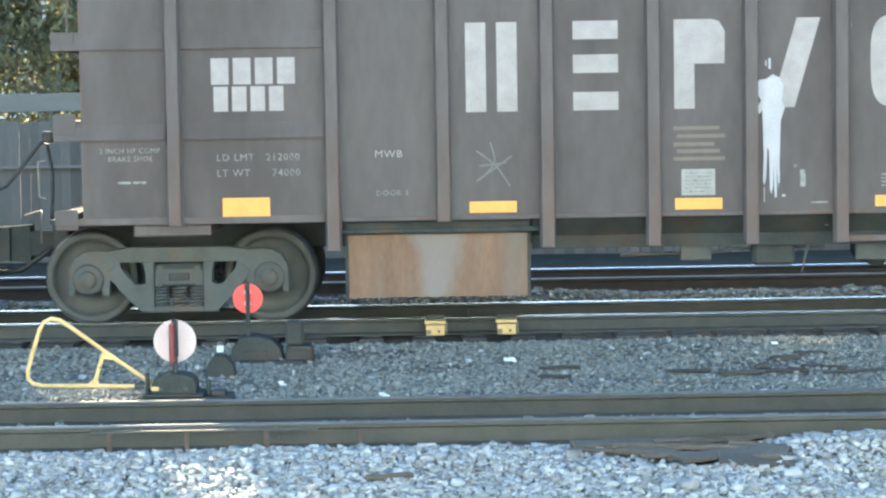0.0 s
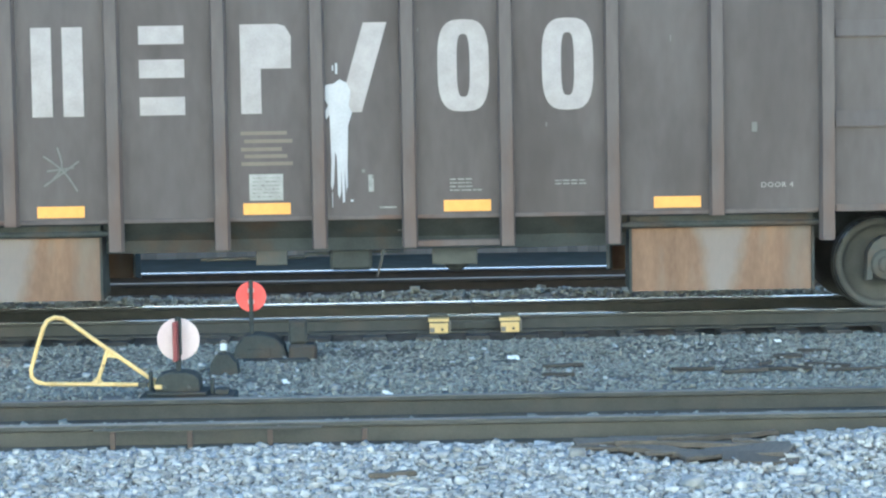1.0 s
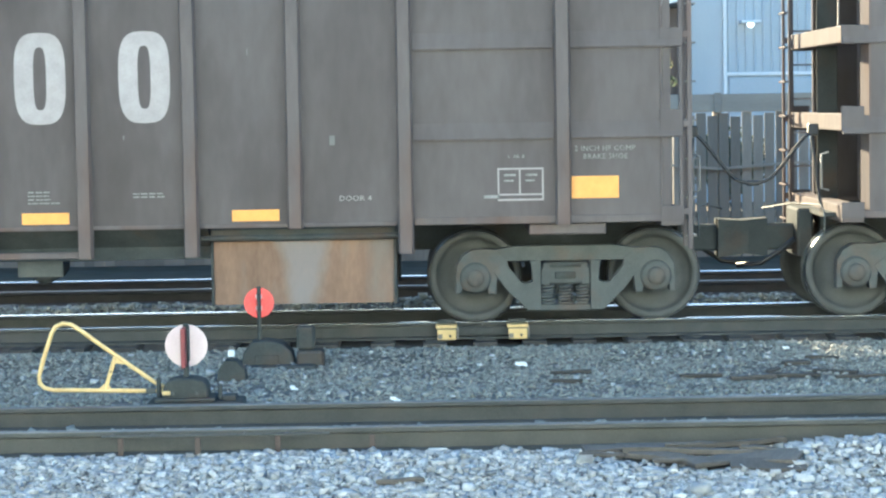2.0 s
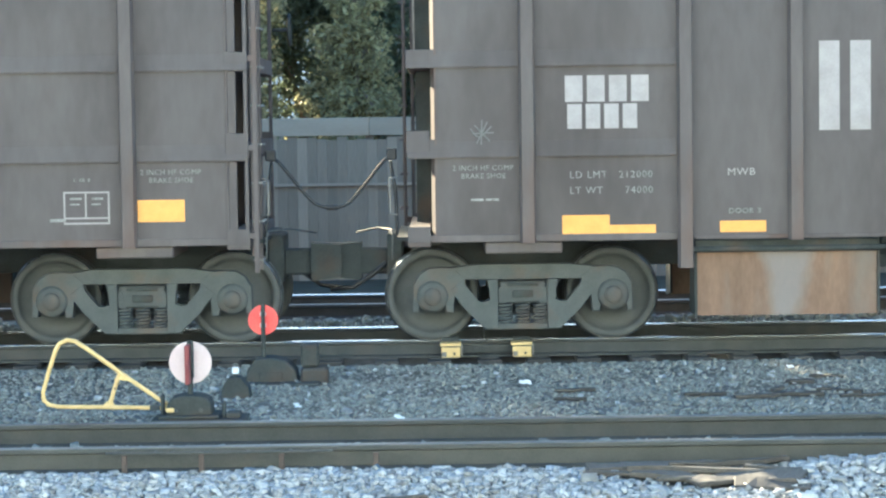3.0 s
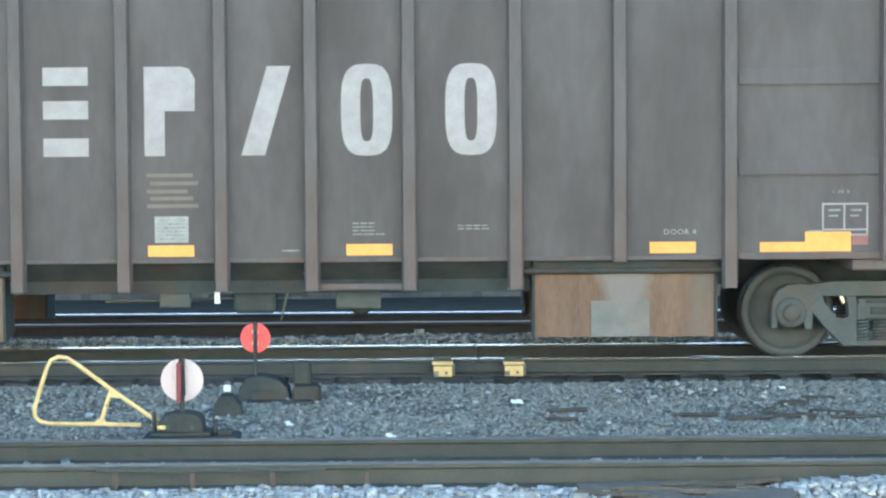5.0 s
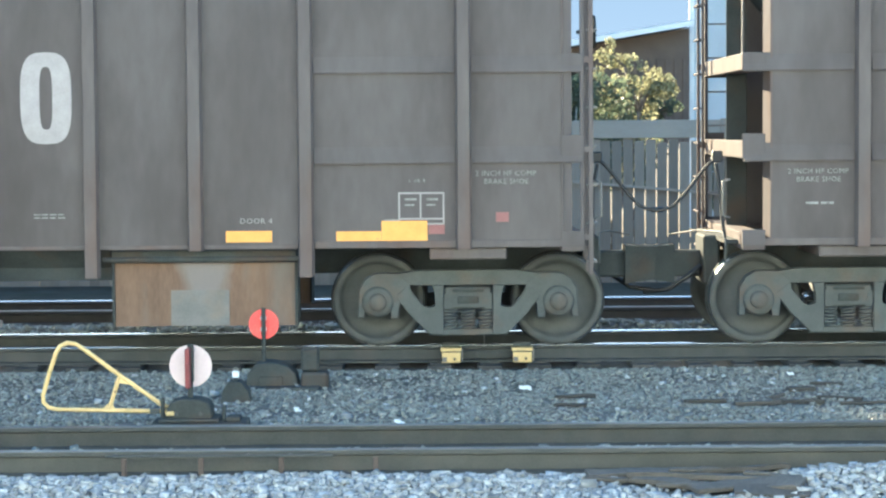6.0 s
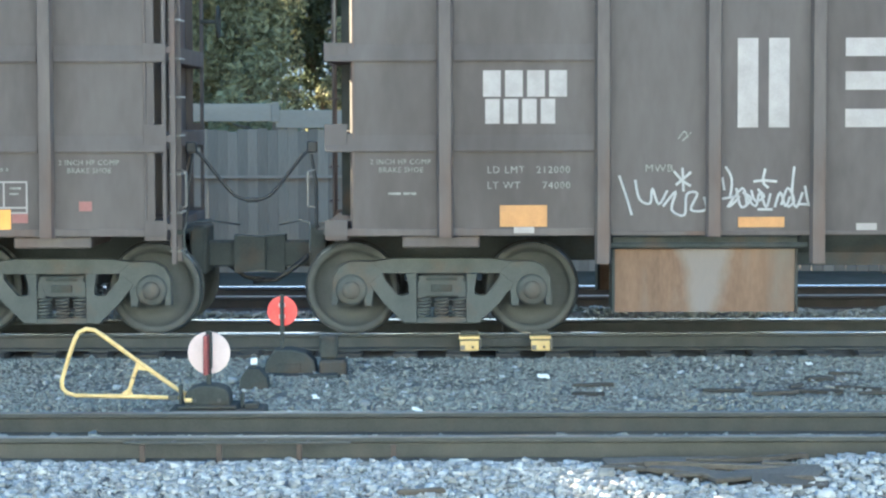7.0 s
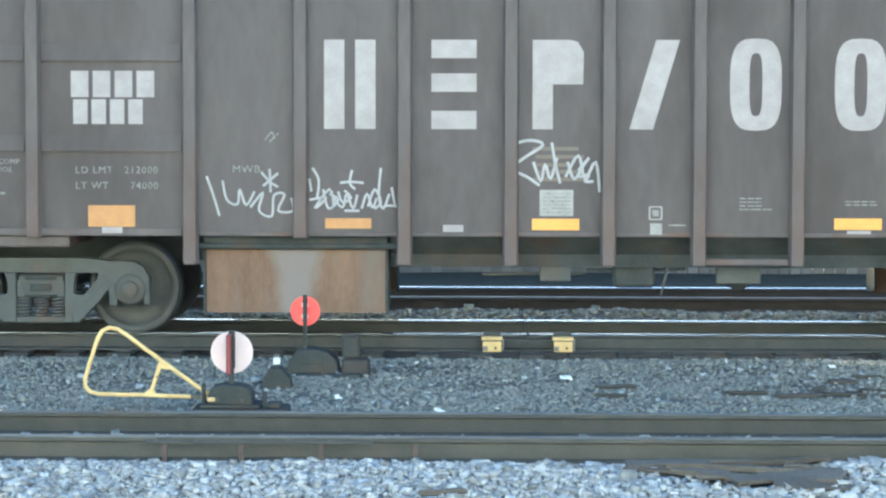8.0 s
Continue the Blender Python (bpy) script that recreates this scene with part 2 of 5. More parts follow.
def tube(bm, pts, r, seg=8, closed=False):
    """A round bar along points, with mitred rings."""
    pts = [Vector(p) for p in pts]
    k = len(pts)
    rings = []
    for i, p in enumerate(pts):
        a = pts[(i - 1) % k] if closed or i else p
        b = pts[(i + 1) % k] if closed or i < k - 1 else p
        q = (b - a).normalized().to_track_quat("Z", "Y")
        rings.append([bm.verts.new(p + q @ Vector((r * math.cos(2 * math.pi * j / seg), r * math.sin(2 * math.pi * j / seg), 0))) for j in range(seg)])
    for i in range(k if closed else k - 1):
        u, w = rings[i], rings[(i + 1) % k]
        best = min(range(seg), key=lambda s: sum((u[j].co - w[(j + s) % seg].co).length for j in range(seg)))
        for j in range(seg):
            bm.faces.new((u[j], u[(j + 1) % seg], w[(j + 1 + best) % seg], w[(j + best) % seg]))
    if not closed:
        bm.faces.new(rings[0])
        bm.faces.new(rings[-1])
    return bm


def lathe(bm, prof, seg=40, at=(0, 0, 0)):
    """(radius, y) outline turned round the y axis."""
    rings = []
    for r, y in prof:
        if r < 1e-6:
            rings.append([bm.verts.new((at[0], at[1] + y, at[2]))])
        else:
            rings.append([bm.verts.new((at[0] + r * math.cos(2 * math.pi * j / seg), at[1] + y, at[2] + r * math.sin(2 * math.pi * j / seg))) for j in range(seg)])
    for u, w in zip(rings, rings[1:]):
        for j in range(seg):
            k = (j + 1) % seg
            if len(u) == 1:
                bm.faces.new((u[0], w[j], w[k]))
            elif len(w) == 1:
                bm.faces.new((u[j], w[0], u[k]))
            else:
                bm.faces.new((u[j], w[j], w[k], u[k]))
    return bm


def mesh_of(name, bm, material, smooth=False):
    bmesh.ops.recalc_face_normals(bm, faces=bm.faces[:])
    me = bpy.data.meshes.new(name)
    bm.to_mesh(me)
    bm.free()
    me.materials.append(MATS[material])
    if smooth:
        me.polygons.foreach_set("use_smooth", [True] * len(me.polygons))
    return me


def part(name, bm, material, parent, label="", at=None, smooth=False):
    ob = new(name, mesh_of(name, bm, material, smooth))
    ob.parent = parent
    if at:
        ob.location = at
    if label:
        ob["label"] = label
    return ob


def again(src, parent, at, rz=0.0):
    """Another piece on the same mesh."""
    ob = new(src.name.split(".")[0], src.data)
    ob.parent, ob.location = parent, at
    ob.rotation_euler = (0, 0, rz)
    if "label" in src:
        ob["label"] = src["label"]
    return ob


def thing(name, at=(0, 0, 0), rz=0.0, size=1.0, **tags):
    e = new(name)
    e.scale = (size, size, size)
    e.location, e.rotation_euler = at, (0, 0, rz)
    return tagged(e, **tags)


def B():
    return bmesh.new()

# ---- the ground and the tracks ----
RAIL_Z = 0.20
TRAIN_RAIL, BACK_RAIL = 0.171, 0.162  # heights of the running surfaces further out
NEAR_A, NEAR_B = 14.42, 15.86         # the two rails of the near track
TRAIN_A, TRAIN_B = 21.85, 23.36       # the two rails under the train
BACK_A, BACK_B = 26.50, 28.01         # the track behind it
_rng = np.random.default_rng(4)
_WAVES = [(_rng.uniform(0.7, 7.0), _rng.uniform(0, 6.283), _rng.uniform(0, 6.283)) for _ in range(14)]


def lumps(x, y):
    s = 0
    for k, a, p in _WAVES:
        s = s + np.sin(k * (x * np.cos(a) + y * np.sin(a)) + p) / (1 + 0.35 * k)
    return s * 0.16


PROFILE_Y = [5, 9, 12.2, 13.3, 13.9, 14.20, 14.40, 14.55, 15.1, 15.7, 15.95, 16.3, 17.1, 18.4, 19.7, 20.7, 21.2, 21.6, 21.86, 22.1, 22.6, 23.1, 23.38, 23.62, 23.95, 24.3, 24.8, 25.6, 26.4, 26.9, 28.4, 29.8, 31.5, 60]
PROFILE_Z = [-0.1, -0.10, -0.04, 0.02, 0.085, 0.085, 0.02, 0.04, 0.05, 0.035, 0.0, 0.0, -0.015, -0.025, -0.02, -0.01, -0.02, -0.05, -0.05, -0.03, -0.01, -0.02, -0.02, 0.10, 0.175, 0.15, 0.03, 0.0, 0.0, 0.0, 0.0, -0.06, -0.1, -0.1]


def bed_z(x, y):
    z = np.interp(y, PROFILE_Y, PROFILE_Z)
    rough = np.interp(y, [12.6, 14.0, 14.4, 15.95, 16.4, 18.6, 21, 21.8, 22.4, 23.3, 23.8, 24.3, 25, 30], [0.05, 0.045, 0.01, 0.015, 0.03, 0.035, 0.025, 0.01, 0.01, 0.01, 0.06, 0.06, 0.02, 0.02])
    z = z + rough * lumps(x, y)
    # the gravel lies higher beside the near rail to the east of the planks
    z = z + 0.075 * np.clip((x - 2.0) / 0.8, 0, 1) * np.clip(1 - np.abs(y - 14.0) / 0.5, 0, 1)
    z = z - 0.05 * np.exp(-((x - 1.58) / 0.55) ** 2) * np.clip(1 - np.abs(y - 13.95) / 0.5, 0, 1)
    return z


def sheet(name, xs, ys, zfun, material):
    X, Y = np.meshgrid(xs, ys)
    co = np.stack([X, Y, zfun(X, Y)], -1).reshape(-1, 3)
    nx, ny = len(xs), len(ys)
    i = np.arange((ny - 1) * nx).reshape(ny - 1, nx)[:, :-1].ravel()
    me = bpy.data.meshes.new(name)
    me.from_pydata(co.tolist(), [], np.stack([i, i + 1, i + 1 + nx, i + nx], 1).tolist())
    me.materials.append(MATS[material])
    me.polygons.foreach_set("use_smooth", [True] * len(me.polygons))
    return new(name, me)


tagged(sheet("ground", np.linspace(-900, 900, 25), np.linspace(-500, 1500, 25), lambda x, y: x * 0 - 0.12, "earth"),
       "flat brown earth yard reaching to the horizon", "ground", kind="structure")
tagged(sheet("ballast_bed", np.linspace(-18, 18, 361), np.linspace(5, 31.5, 266), bed_z, "bed"),
       "dusty grey ballast bed under three rail tracks", "ballast", kind="structure")


# Ground made darker from the back track to the fence.
tagged(sheet("verge", np.linspace(-24, 24, 97), np.linspace(28.7, 33.9, 21), lambda x, y: np.interp(y, [28.7, 29.8, 33.9], [0.025, -0.035, -0.075]) + 0.025 * lumps(x, y) * np.clip((y - 28.7) / 0.5, 0, 1), "cinder"),
       "dark strip of ground between the back track and the fence", "ground", kind="structure")
# Out-of-view gravel sheet, kept pale to reflect sun up at the cars.
tagged(sheet("yard", np.linspace(-60, 60, 61), np.linspace(-4.2, 5.0, 13), lambda x, y: -0.10 + 0.0 * x, "stone_yard"),
       "unseen pale gravel sheet added near the camera to bounce sunlight", "yard", kind="structure")
# Unseen wall, tinted blue, added to throw cool sunlight back onto the train.
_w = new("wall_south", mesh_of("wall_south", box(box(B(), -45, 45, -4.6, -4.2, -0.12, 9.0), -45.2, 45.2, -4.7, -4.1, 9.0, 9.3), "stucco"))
tagged(_w, "unseen pale wall added behind the camera to bounce sunlight", "wall", kind="structure")


def stones(name, x0, x1, y0, y1, count, size, material, seed, label, lift=0.25, bare=0.0):
    """Crushed stones lying on the bed: small dented polyhedra of many sizes, in one mesh."""
    rng = np.random.default_rng(seed)
    tmp = bmesh.new()
    bmesh.ops.create_cube(tmp, size=1.5)
    bmesh.ops.triangulate(tmp, faces=tmp.faces[:])
    tmp.verts.ensure_lookup_table()
    V = np.array([v.co[:] for v in tmp.verts])
    F = np.array([[v.index for v in f.verts] for f in tmp.faces])
    tmp.free()
    x, y = rng.uniform(x0, x1, count), rng.uniform(y0, y1, count)
    keep = (((x - 1.66) / 0.62) ** 2 + ((y - 13.88) / 0.34) ** 2 > 1) | (rng.uniform(0, 1, count) < 0.16)
    if bare:
        patch = sum(np.sin(k * 2.1 * x + k * k + 1.3 * np.sin(k * 1.7 * y + k)) * np.sin(k * 2.9 * y + 2 * k) / k for k in (1, 2, 3, 5))
        keep &= rng.uniform(0, 1, len(x)) > bare * np.clip(0.5 + 0.55 * patch, 0, 1)
    x, y = x[keep], y[keep]
    count = len(x)
    s = size * np.exp(rng.normal(0, 0.30, count))
    ax = rng.uniform((0.75, 0.6, 0.38), (1.5, 1.1, 0.8), (count, 3))[:, None, :]
    P = V[None] * rng.uniform(0.45, 1.25, (count, len(V), 3)) * ax
    a, b = rng.uniform(0, 6.283, count), rng.normal(0, 0.5, count)
    ca, sa, cb, sb = np.cos(a), np.sin(a), np.cos(b), np.sin(b)
    X, Y, Z = P[..., 0], P[..., 1], P[..., 2]
    Y, Z = cb[:, None] * Y - sb[:, None] * Z, sb[:, None] * Y + cb[:, None] * Z
    X, Y = ca[:, None] * X - sa[:, None] * Y, sa[:, None] * X + ca[:, None] * Y
    P = np.stack([X, Y, Z], -1) * (s / 2)[:, None, None]
    P += np.stack([x, y, bed_z(x, y) + s * lift * rng.uniform(0.2, 1.2, count)], -1)[:, None]
    co = P.reshape(-1, 3)
    fa = (F[None] + (np.arange(count) * len(V))[:, None, None]).reshape(-1)
    me = bpy.data.meshes.new(name)
    me.vertices.add(len(co))
    me.vertices.foreach_set("co", co.ravel())
    me.loops.add(len(fa))
    me.loops.foreach_set("vertex_index", fa)
    me.polygons.add(len(fa) // 3)
    me.polygons.foreach_set("loop_start", np.arange(0, len(fa), 3))
    me.update(calc_edges=True)
    me.validate()
    me.materials.append(MATS[material])
    return tagged(new(name, me), label, "gravel", kind="stuff")


stones("gravel", -4.2, 4.2, 12.0, 14.32, 26000, 0.041, "stone", 1, "pale blue-grey crushed stone beside the near track")
stones("gravel", -4.4, 4.4, 14.52, 15.76, 2600, 0.045, "stone_mid", 2, "grey crushed stone between the near rails", 0.15)
stones("gravel", -5.2, 5.2, 15.96, 21.52, 50000, 0.031, "stone_mid", 3, "dusty grey crushed stone between two tracks", 0.22, 0.75)
stones("gravel", -5.2, 5.2, 15.96, 21.3, 3000, 0.041, "stone_mid", 9, "larger grey stones lying loose on the dusty ballast", 0.35, 0.8)
stones("gravel", -6.2, 6.2, 23.5, 24.5, 4200, 0.055, "stone_mid", 5, "heaped grey crushed stone beyond the train's far rail", 0.3)
stones("gravel", -6.5, 6.5, 24.5, 26.3, 2400, 0.05, "bed", 6, "brown dusty stone between the back tracks", 0.1)


stones("gravel", -5.2, 5.2, 16.1, 21.0, 420, 0.042, "stone", 8, "scattered paler stones among the dusty ballast", 0.55)


def rail_mesh():
    prof = [(-0.030, 0.1635), (0.030, 0.1635), (0.0360, 0.156), (0.037, 0.135), (0.009, 0.125), (0.009, 0.03), (0.07, 0.016), (0.07, 0.0), (-0.07, 0.0),
            (-0.07, 0.016), (-0.009, 0.03), (-0.009, 0.125), (-0.037, 0.135), (-0.0360, 0.156)]
    return prof


def track(name, ya, yb, x0, x1, label, tie_from, tie_to, lean=0.0, half=1.3, step=0.495, joint=None, shiny=("worn_steel", "bright_steel"), top=RAIL_Z):
    t = thing(name, (0, 0, 0), label=label, category="railway track", kind="structure")
    for y, dz, polish in ((ya, lean, shiny[0]), (yb, 0.0, shiny[1])):
        z = top - 0.17 + dz
        cuts = [x0, x1] if joint is None else [x0, joint - 0.006, joint + 0.006, x1]
        for a, b in zip(cuts[::2], cuts[1::2]):
            r = part("rail", prism_x(B(), [(y + p, z + q) for p, q in rail_mesh()], a, b), "rail_rust", t, "rusty steel rail with a worn bright top")
            crown = [(-0.0325, 0.1605), (-0.0300, 0.1645), (-0.021, 0.1690), (-0.010, 0.1715), (0.0, 0.1725), (0.010, 0.1715), (0.021, 0.1690), (0.0300, 0.1645), (0.0325, 0.1605), (0.0, 0.158)]
            part("running_surface", prism_x(B(), [(y + p, z + q) for p, q in crown], a + 0.001, b - 0.001, False), polish, r, "worn bright crown of the rail", smooth=True)
    mid = (ya + yb) / 2
    bm = box(B(), -0.115, 0.115, -half, half, -0.17, 0.0, 0.008)
    first = None
    plate = None
    for i in range(int((tie_to - tie_from) / step)):
        x = tie_from + i * step + random.uniform(-0.03, 0.03)
        if first is None:
            first = tie = part("tie", bm, "tie_dark", t, at=(x, mid, top - 0.17 + lean * 0.4 - 0.004))
        else:
            tie = again(first, t, (x, mid + random.uniform(-0.04, 0.04), top - 0.174 + lean * 0.4), random.uniform(-0.015, 0.015))
        tie.rotation_euler[0] = math.atan2(-lean, yb - ya)
        for y in (ya, yb):
            if plate is None:
                plate = part("tie_plate", box(B(), -0.09, 0.09, -0.16, 0.16, -0.002, 0.012, 0.003), "rail_rust", tie, at=(0, y - mid, 0.0))
            else:
                again(plate, tie, (0, y - mid, 0.0))
    return t


near_track = track("near_track", NEAR_A, NEAR_B, -60, 60, "rusty near rail track half buried in crushed stone", -6.0, 6.5, 0.035, shiny=("worn_steel", "worn_steel"))
train_track = track("train_track", TRAIN_A, TRAIN_B, -90, 90, "rail track with polished rails carrying the moving train", -7.5, 7.5, 0.010, half=1.12, joint=0.40, shiny=("bright_steel", "bright_steel"), top=TRAIN_RAIL)
# Dull near crown and bright far crown put their differing reflections into the steel.
back_track = track("back_track", BACK_A, BACK_B, -60, 60, "unused rail track behind the train", -9.0, 9.0, shiny=("worn_steel", "bright_steel"), top=BACK_RAIL)

# a guard bar on short posts beside the near rail
for k, x in enumerate((-2.05, -1.56, -1.05, -0.45)):
    bm = box(box(B(), -0.017, 0.017, -0.012, 0.012, -0.22, 0.0, 0.003), -0.04, 0.04, -0.02, 0.10, -0.235, -0.215, 0.003)
    if k == 0:
        post = part("bar_post", bm, "red_rust", near_track, "rusty red post", (x, NEAR_A - 0.16, RAIL_Z + 0.002))
    else:
        bm.free()
        again(post, near_track, (x, NEAR_A - 0.16, RAIL_Z + 0.002))
part("guard_bar", box(B(), -2.17, -0.72, NEAR_A - 0.175, NEAR_A - 0.145, RAIL_Z + 0.004, RAIL_Z + 0.020, 0.004), "rail_rust", near_track, "thin rusty bar along the rail")
for x in (-2.12, -1.86, -1.27, -1.0):
    part("bolt", rod(B(), (x, NEAR_A - 0.085, RAIL_Z + 0.0), (x, NEAR_A - 0.005, RAIL_Z + 0.0), 0.014, 6), "rail_rust", near_track)
part("joint_bar", box(B(), 0.08, 0.72, TRAIN_A - 0.052, TRAIN_A - 0.026, TRAIN_RAIL - 0.13, TRAIN_RAIL - 0.045, 0.01), "rail_rust", train_track, "rusty bar joining two rails")
for x in (0.16, 0.30, 0.50, 0.64):
    part("bolt", rod(B(), (x, TRAIN_A - 0.08, TRAIN_RAIL - 0.088), (x, TRAIN_A - 0.045, TRAIN_RAIL - 0.088), 0.017, 6), "rail_rust", train_track)


def rail_clamp(x):
    """A yellow clamp bolted to the rail foot: a plate, two jaws and a lip."""
    c = thing("rail_clamp", (x, TRAIN_A - 0.13, TRAIN_RAIL - 0.062), label="yellow painted steel clamp on the rail foot", category="rail clamp", group="rail clamps")
    part("top_plate", box(B(), -0.100, 0.100, -0.075, 0.085, 0.022, 0.052, 0.004), "yellow_paint", c)
    part("jaw", box(B(), -0.088, 0.092, -0.070, -0.048, -0.088, 0.010, 0.004), "yellow_paint", c)
    part("jaw_pad", box(B(), -0.085, -0.040, -0.082, -0.071, -0.080, -0.035, 0.003), "lever_steel", c)
    part("spacer", box(B(), -0.090, 0.095, -0.060, -0.020, 0.011, 0.021), "rail_rust", c)
    part("upper_arm", box(B(), -0.085, 0.085, 0.055, 0.080, 0.054, 0.095, 0.004), "rail_rust", c, "faded arm of the clamp against the rail")
    part("side_ear", box(B(), 0.102, 0.116, -0.06, 0.03, -0.08, 0.03, 0.003), "lever_steel", c)
    part("foot_hook", box(B(), -0.07, 0.08, -0.046, 0.06, -0.098, -0.078, 0.003), "rail_rust", c)
    part("bolt", rod(B(), (0.035, -0.088, -0.052), (0.035, -0.069, -0.052), 0.014, 6), "rail_rust", c)


rail_clamp(0.05)
rail_clamp(0.735)


# ---- switch stands ----
def disc(bm, r, thick, seg=36):
    return lathe(bm, [(0, -thick / 2), (r * 0.985, -thick / 2), (r, -thick * 0.3), (r, thick * 0.3), (r * 0.985, thick / 2), (0, thick / 2)], seg)


def near_stand():
    s = thing("switch_stand", (-1.965, 17.29, -0.03), size=1.045, label="low black switch stand with a white disc and a yellow lever", category="switch stand")
    part("base", box(B(), -0.28, 0.42, -0.20, 0.20, 0.0, 0.075, 0.010), "under_steel", s)
    part("base_step", box(B(), -0.22, 0.22, -0.17, 0.17, 0.077, 0.105, 0.008), "under_steel", s)
    bm = prism(B(), [(-0.165, 0.10), (0.165, 0.10), (0.16, 0.18), (0.135, 0.222), (0.06, 0.245), (-0.06, 0.245), (-0.135, 0.222), (-0.16, 0.18)], -0.13, 0.13)
    bmesh.ops.bevel(bm, geom=bm.edges[:], offset=0.010, segments=1, affect="EDGES")
    part("housing", bm, "under_steel", s, "worn black cast iron housing")
    for x in (-0.09, 0.09):
        part("cap_bolt", rod(B(), (x, -0.15, 0.14), (x, -0.128, 0.14), 0.016, 6), "truck_steel", s)
    part("spindle", rod(B(), (0.0, 0, 0.16), (0.0, 0, 0.64), 0.020, 12), "under_steel", s)
    part("target", disc(B(), 0.157, 0.006), "white_target", s, "scratched white reflective disc", (0.0, 0.03, 0.474))
    part("target_blade", box(B(), -0.026, 0.008, -0.13, 0.022, 0.325, 0.615, 0.006), "red_edge", s, "dark red disc seen edge on")
    part("blade_clip", box(B(), 0.010, 0.026, -0.05, 0.02, 0.36, 0.63, 0.004), "under_steel", s)
    for x in (-0.20, 0.25):
        part("lug", box(B(), x - 0.014, x + 0.014, -0.07, -0.025, 0.06, 0.25 if x < 0 else 0.19, 0.008), "under_steel", s)
    part("keeper", box(B(), 0.27, 0.37, -0.10, 0.04, 0.076, 0.115, 0.006), "under_steel", s)
    # the lever: a loop of flat bar, hinged at the housing
    corners = [(-0.15, 0.165), (-0.215, 0.195), (-0.50, 0.40), (-0.77, 0.60), (-0.84, 0.645), (-0.90, 0.655), (-0.955, 0.63), (-0.985, 0.58), (-1.04, 0.42), (-1.085, 0.27),
               (-1.08, 0.215), (-1.045, 0.18), (-0.98, 0.163), (-0.62, 0.155), (-0.22, 0.145), (-0.13, 0.140)]
    lv = part("lever", tube(B(), [(x, 0, z) for x, z in corners], 0.0165, 8), "yellow_paint", s, "yellow painted steel lever loop", smooth=True)
    part("lever_strut", tube(B(), [(-0.60, 0, 0.16), (-0.565, 0, 0.27), (-0.52, 0, 0.405)], 0.016, 8), "yellow_paint", lv)
    part("gusset", prism(B(), [(-0.66, 0.158), (-0.55, 0.158), (-0.59, 0.22)], -0.008, 0.008), "yellow_paint", lv)
    part("gusset", prism(B(), [(-0.56, 0.36), (-0.44, 0.345), (-0.50, 0.40)], -0.008, 0.008), "yellow_paint", lv)
    part("lever_end", box(B(), -0.165, -0.105, -0.150, -0.132, 0.128, 0.160, 0.006), "yellow_paint", lv)
    part("lever_cuff", box(B(), -0.30, -0.225, -0.02, 0.02, 0.128, 0.166, 0.004), "truck_steel", lv)
    return s


def far_stand():
    s = thing("switch_stand", (-1.568, 20.06, -0.04), size=1.045, label="black switch stand with a small red disc by the far track", category="switch stand")
    part("base", box(B(), -0.36, 0.44, -0.32, 0.25, 0.0, 0.05, 0.01), "under_steel", s)
    bm = prism(B(), [(-0.20, 0.03), (0.25, 0.03), (0.23, 0.14), (0.15, 0.22), (0.02, 0.25), (-0.11, 0.24), (-0.18, 0.15)], -0.16, 0.16)
    bmesh.ops.bevel(bm, geom=bm.edges[:], offset=0.012, segments=1, affect="EDGES")
    part("housing", bm, "under_steel", s, "black cast iron housing")
    part("cover_plate", box(B(), -0.08, 0.12, -0.172, -0.163, 0.05, 0.13, 0.006), "under_steel", s)
    part("spindle", rod(B(), (-0.05, 0, 0.1), (-0.05, 0, 0.70), 0.018, 10), "under_steel", s)
    part("target", disc(B(), 0.128, 0.006), "red_target", s, "red reflective disc", (-0.05, 0.02, 0.56))
    part("target_blade", box(B(), -0.060, -0.042, -0.10, 0.012, 0.50, 0.63, 0.004), "under_steel", s, "dark disc seen edge on")
    for z in (0.515, 0.612):
        part("white_tab", box(B(), -0.078, -0.026, 0.006, 0.014, z - 0.017, z + 0.017, 0.002), "white_target", s, "small white tab on the disc")
    for z in (0.485, 0.645):
        part("clip", box(B(), -0.068, -0.034, -0.03, 0.015, z - 0.012, z + 0.012, 0.003), "under_steel", s)
    part("foot_block", box(box(B(), 0.27, 0.42, -0.10, 0.10, 0.16, 0.36, 0.02), 0.27, 0.50, -0.16, 0.12, 0.0, 0.158, 0.02), "under_steel", s)
    part("connecting_rod", tube(B(), [(0.0, 0.2, 0.05), (0.0, 1.2, 0.03), (0.0, 2.0, 0.03)], 0.02, 8), "under_steel", s)
    return s


near_stand()
far_stand()


def lock_box():
    s = thing("lock_post", (-1.777, 19.02, -0.06), size=1.045, label="squat black iron lock post with a pale padlock", category="lock post")
    part("body", prism(B(), [(-0.12, 0.0), (0.13, 0.0), (0.11, 0.13), (0.04, 0.21), (-0.05, 0.21), (-0.10, 0.14)], -0.10, 0.10), "under_steel", s)
    part("hasp", rod(B(), (0, 0, 0.2), (0, 0, 0.27), 0.018, 8), "under_steel", s)
    pl = part("padlock", box(B(), -0.028, 0.028, -0.03, 0.0, 0.235, 0.29, 0.006), "plastic_tag", s, "pale blue-white padlock")
    part("shackle", tube(B(), [(0.02 * math.cos(a), -0.015, 0.29 + 0.03 * math.sin(a)) for a in np.linspace(0, math.pi, 9)], 0.005, 6), "lever_steel", pl)


lock_box()


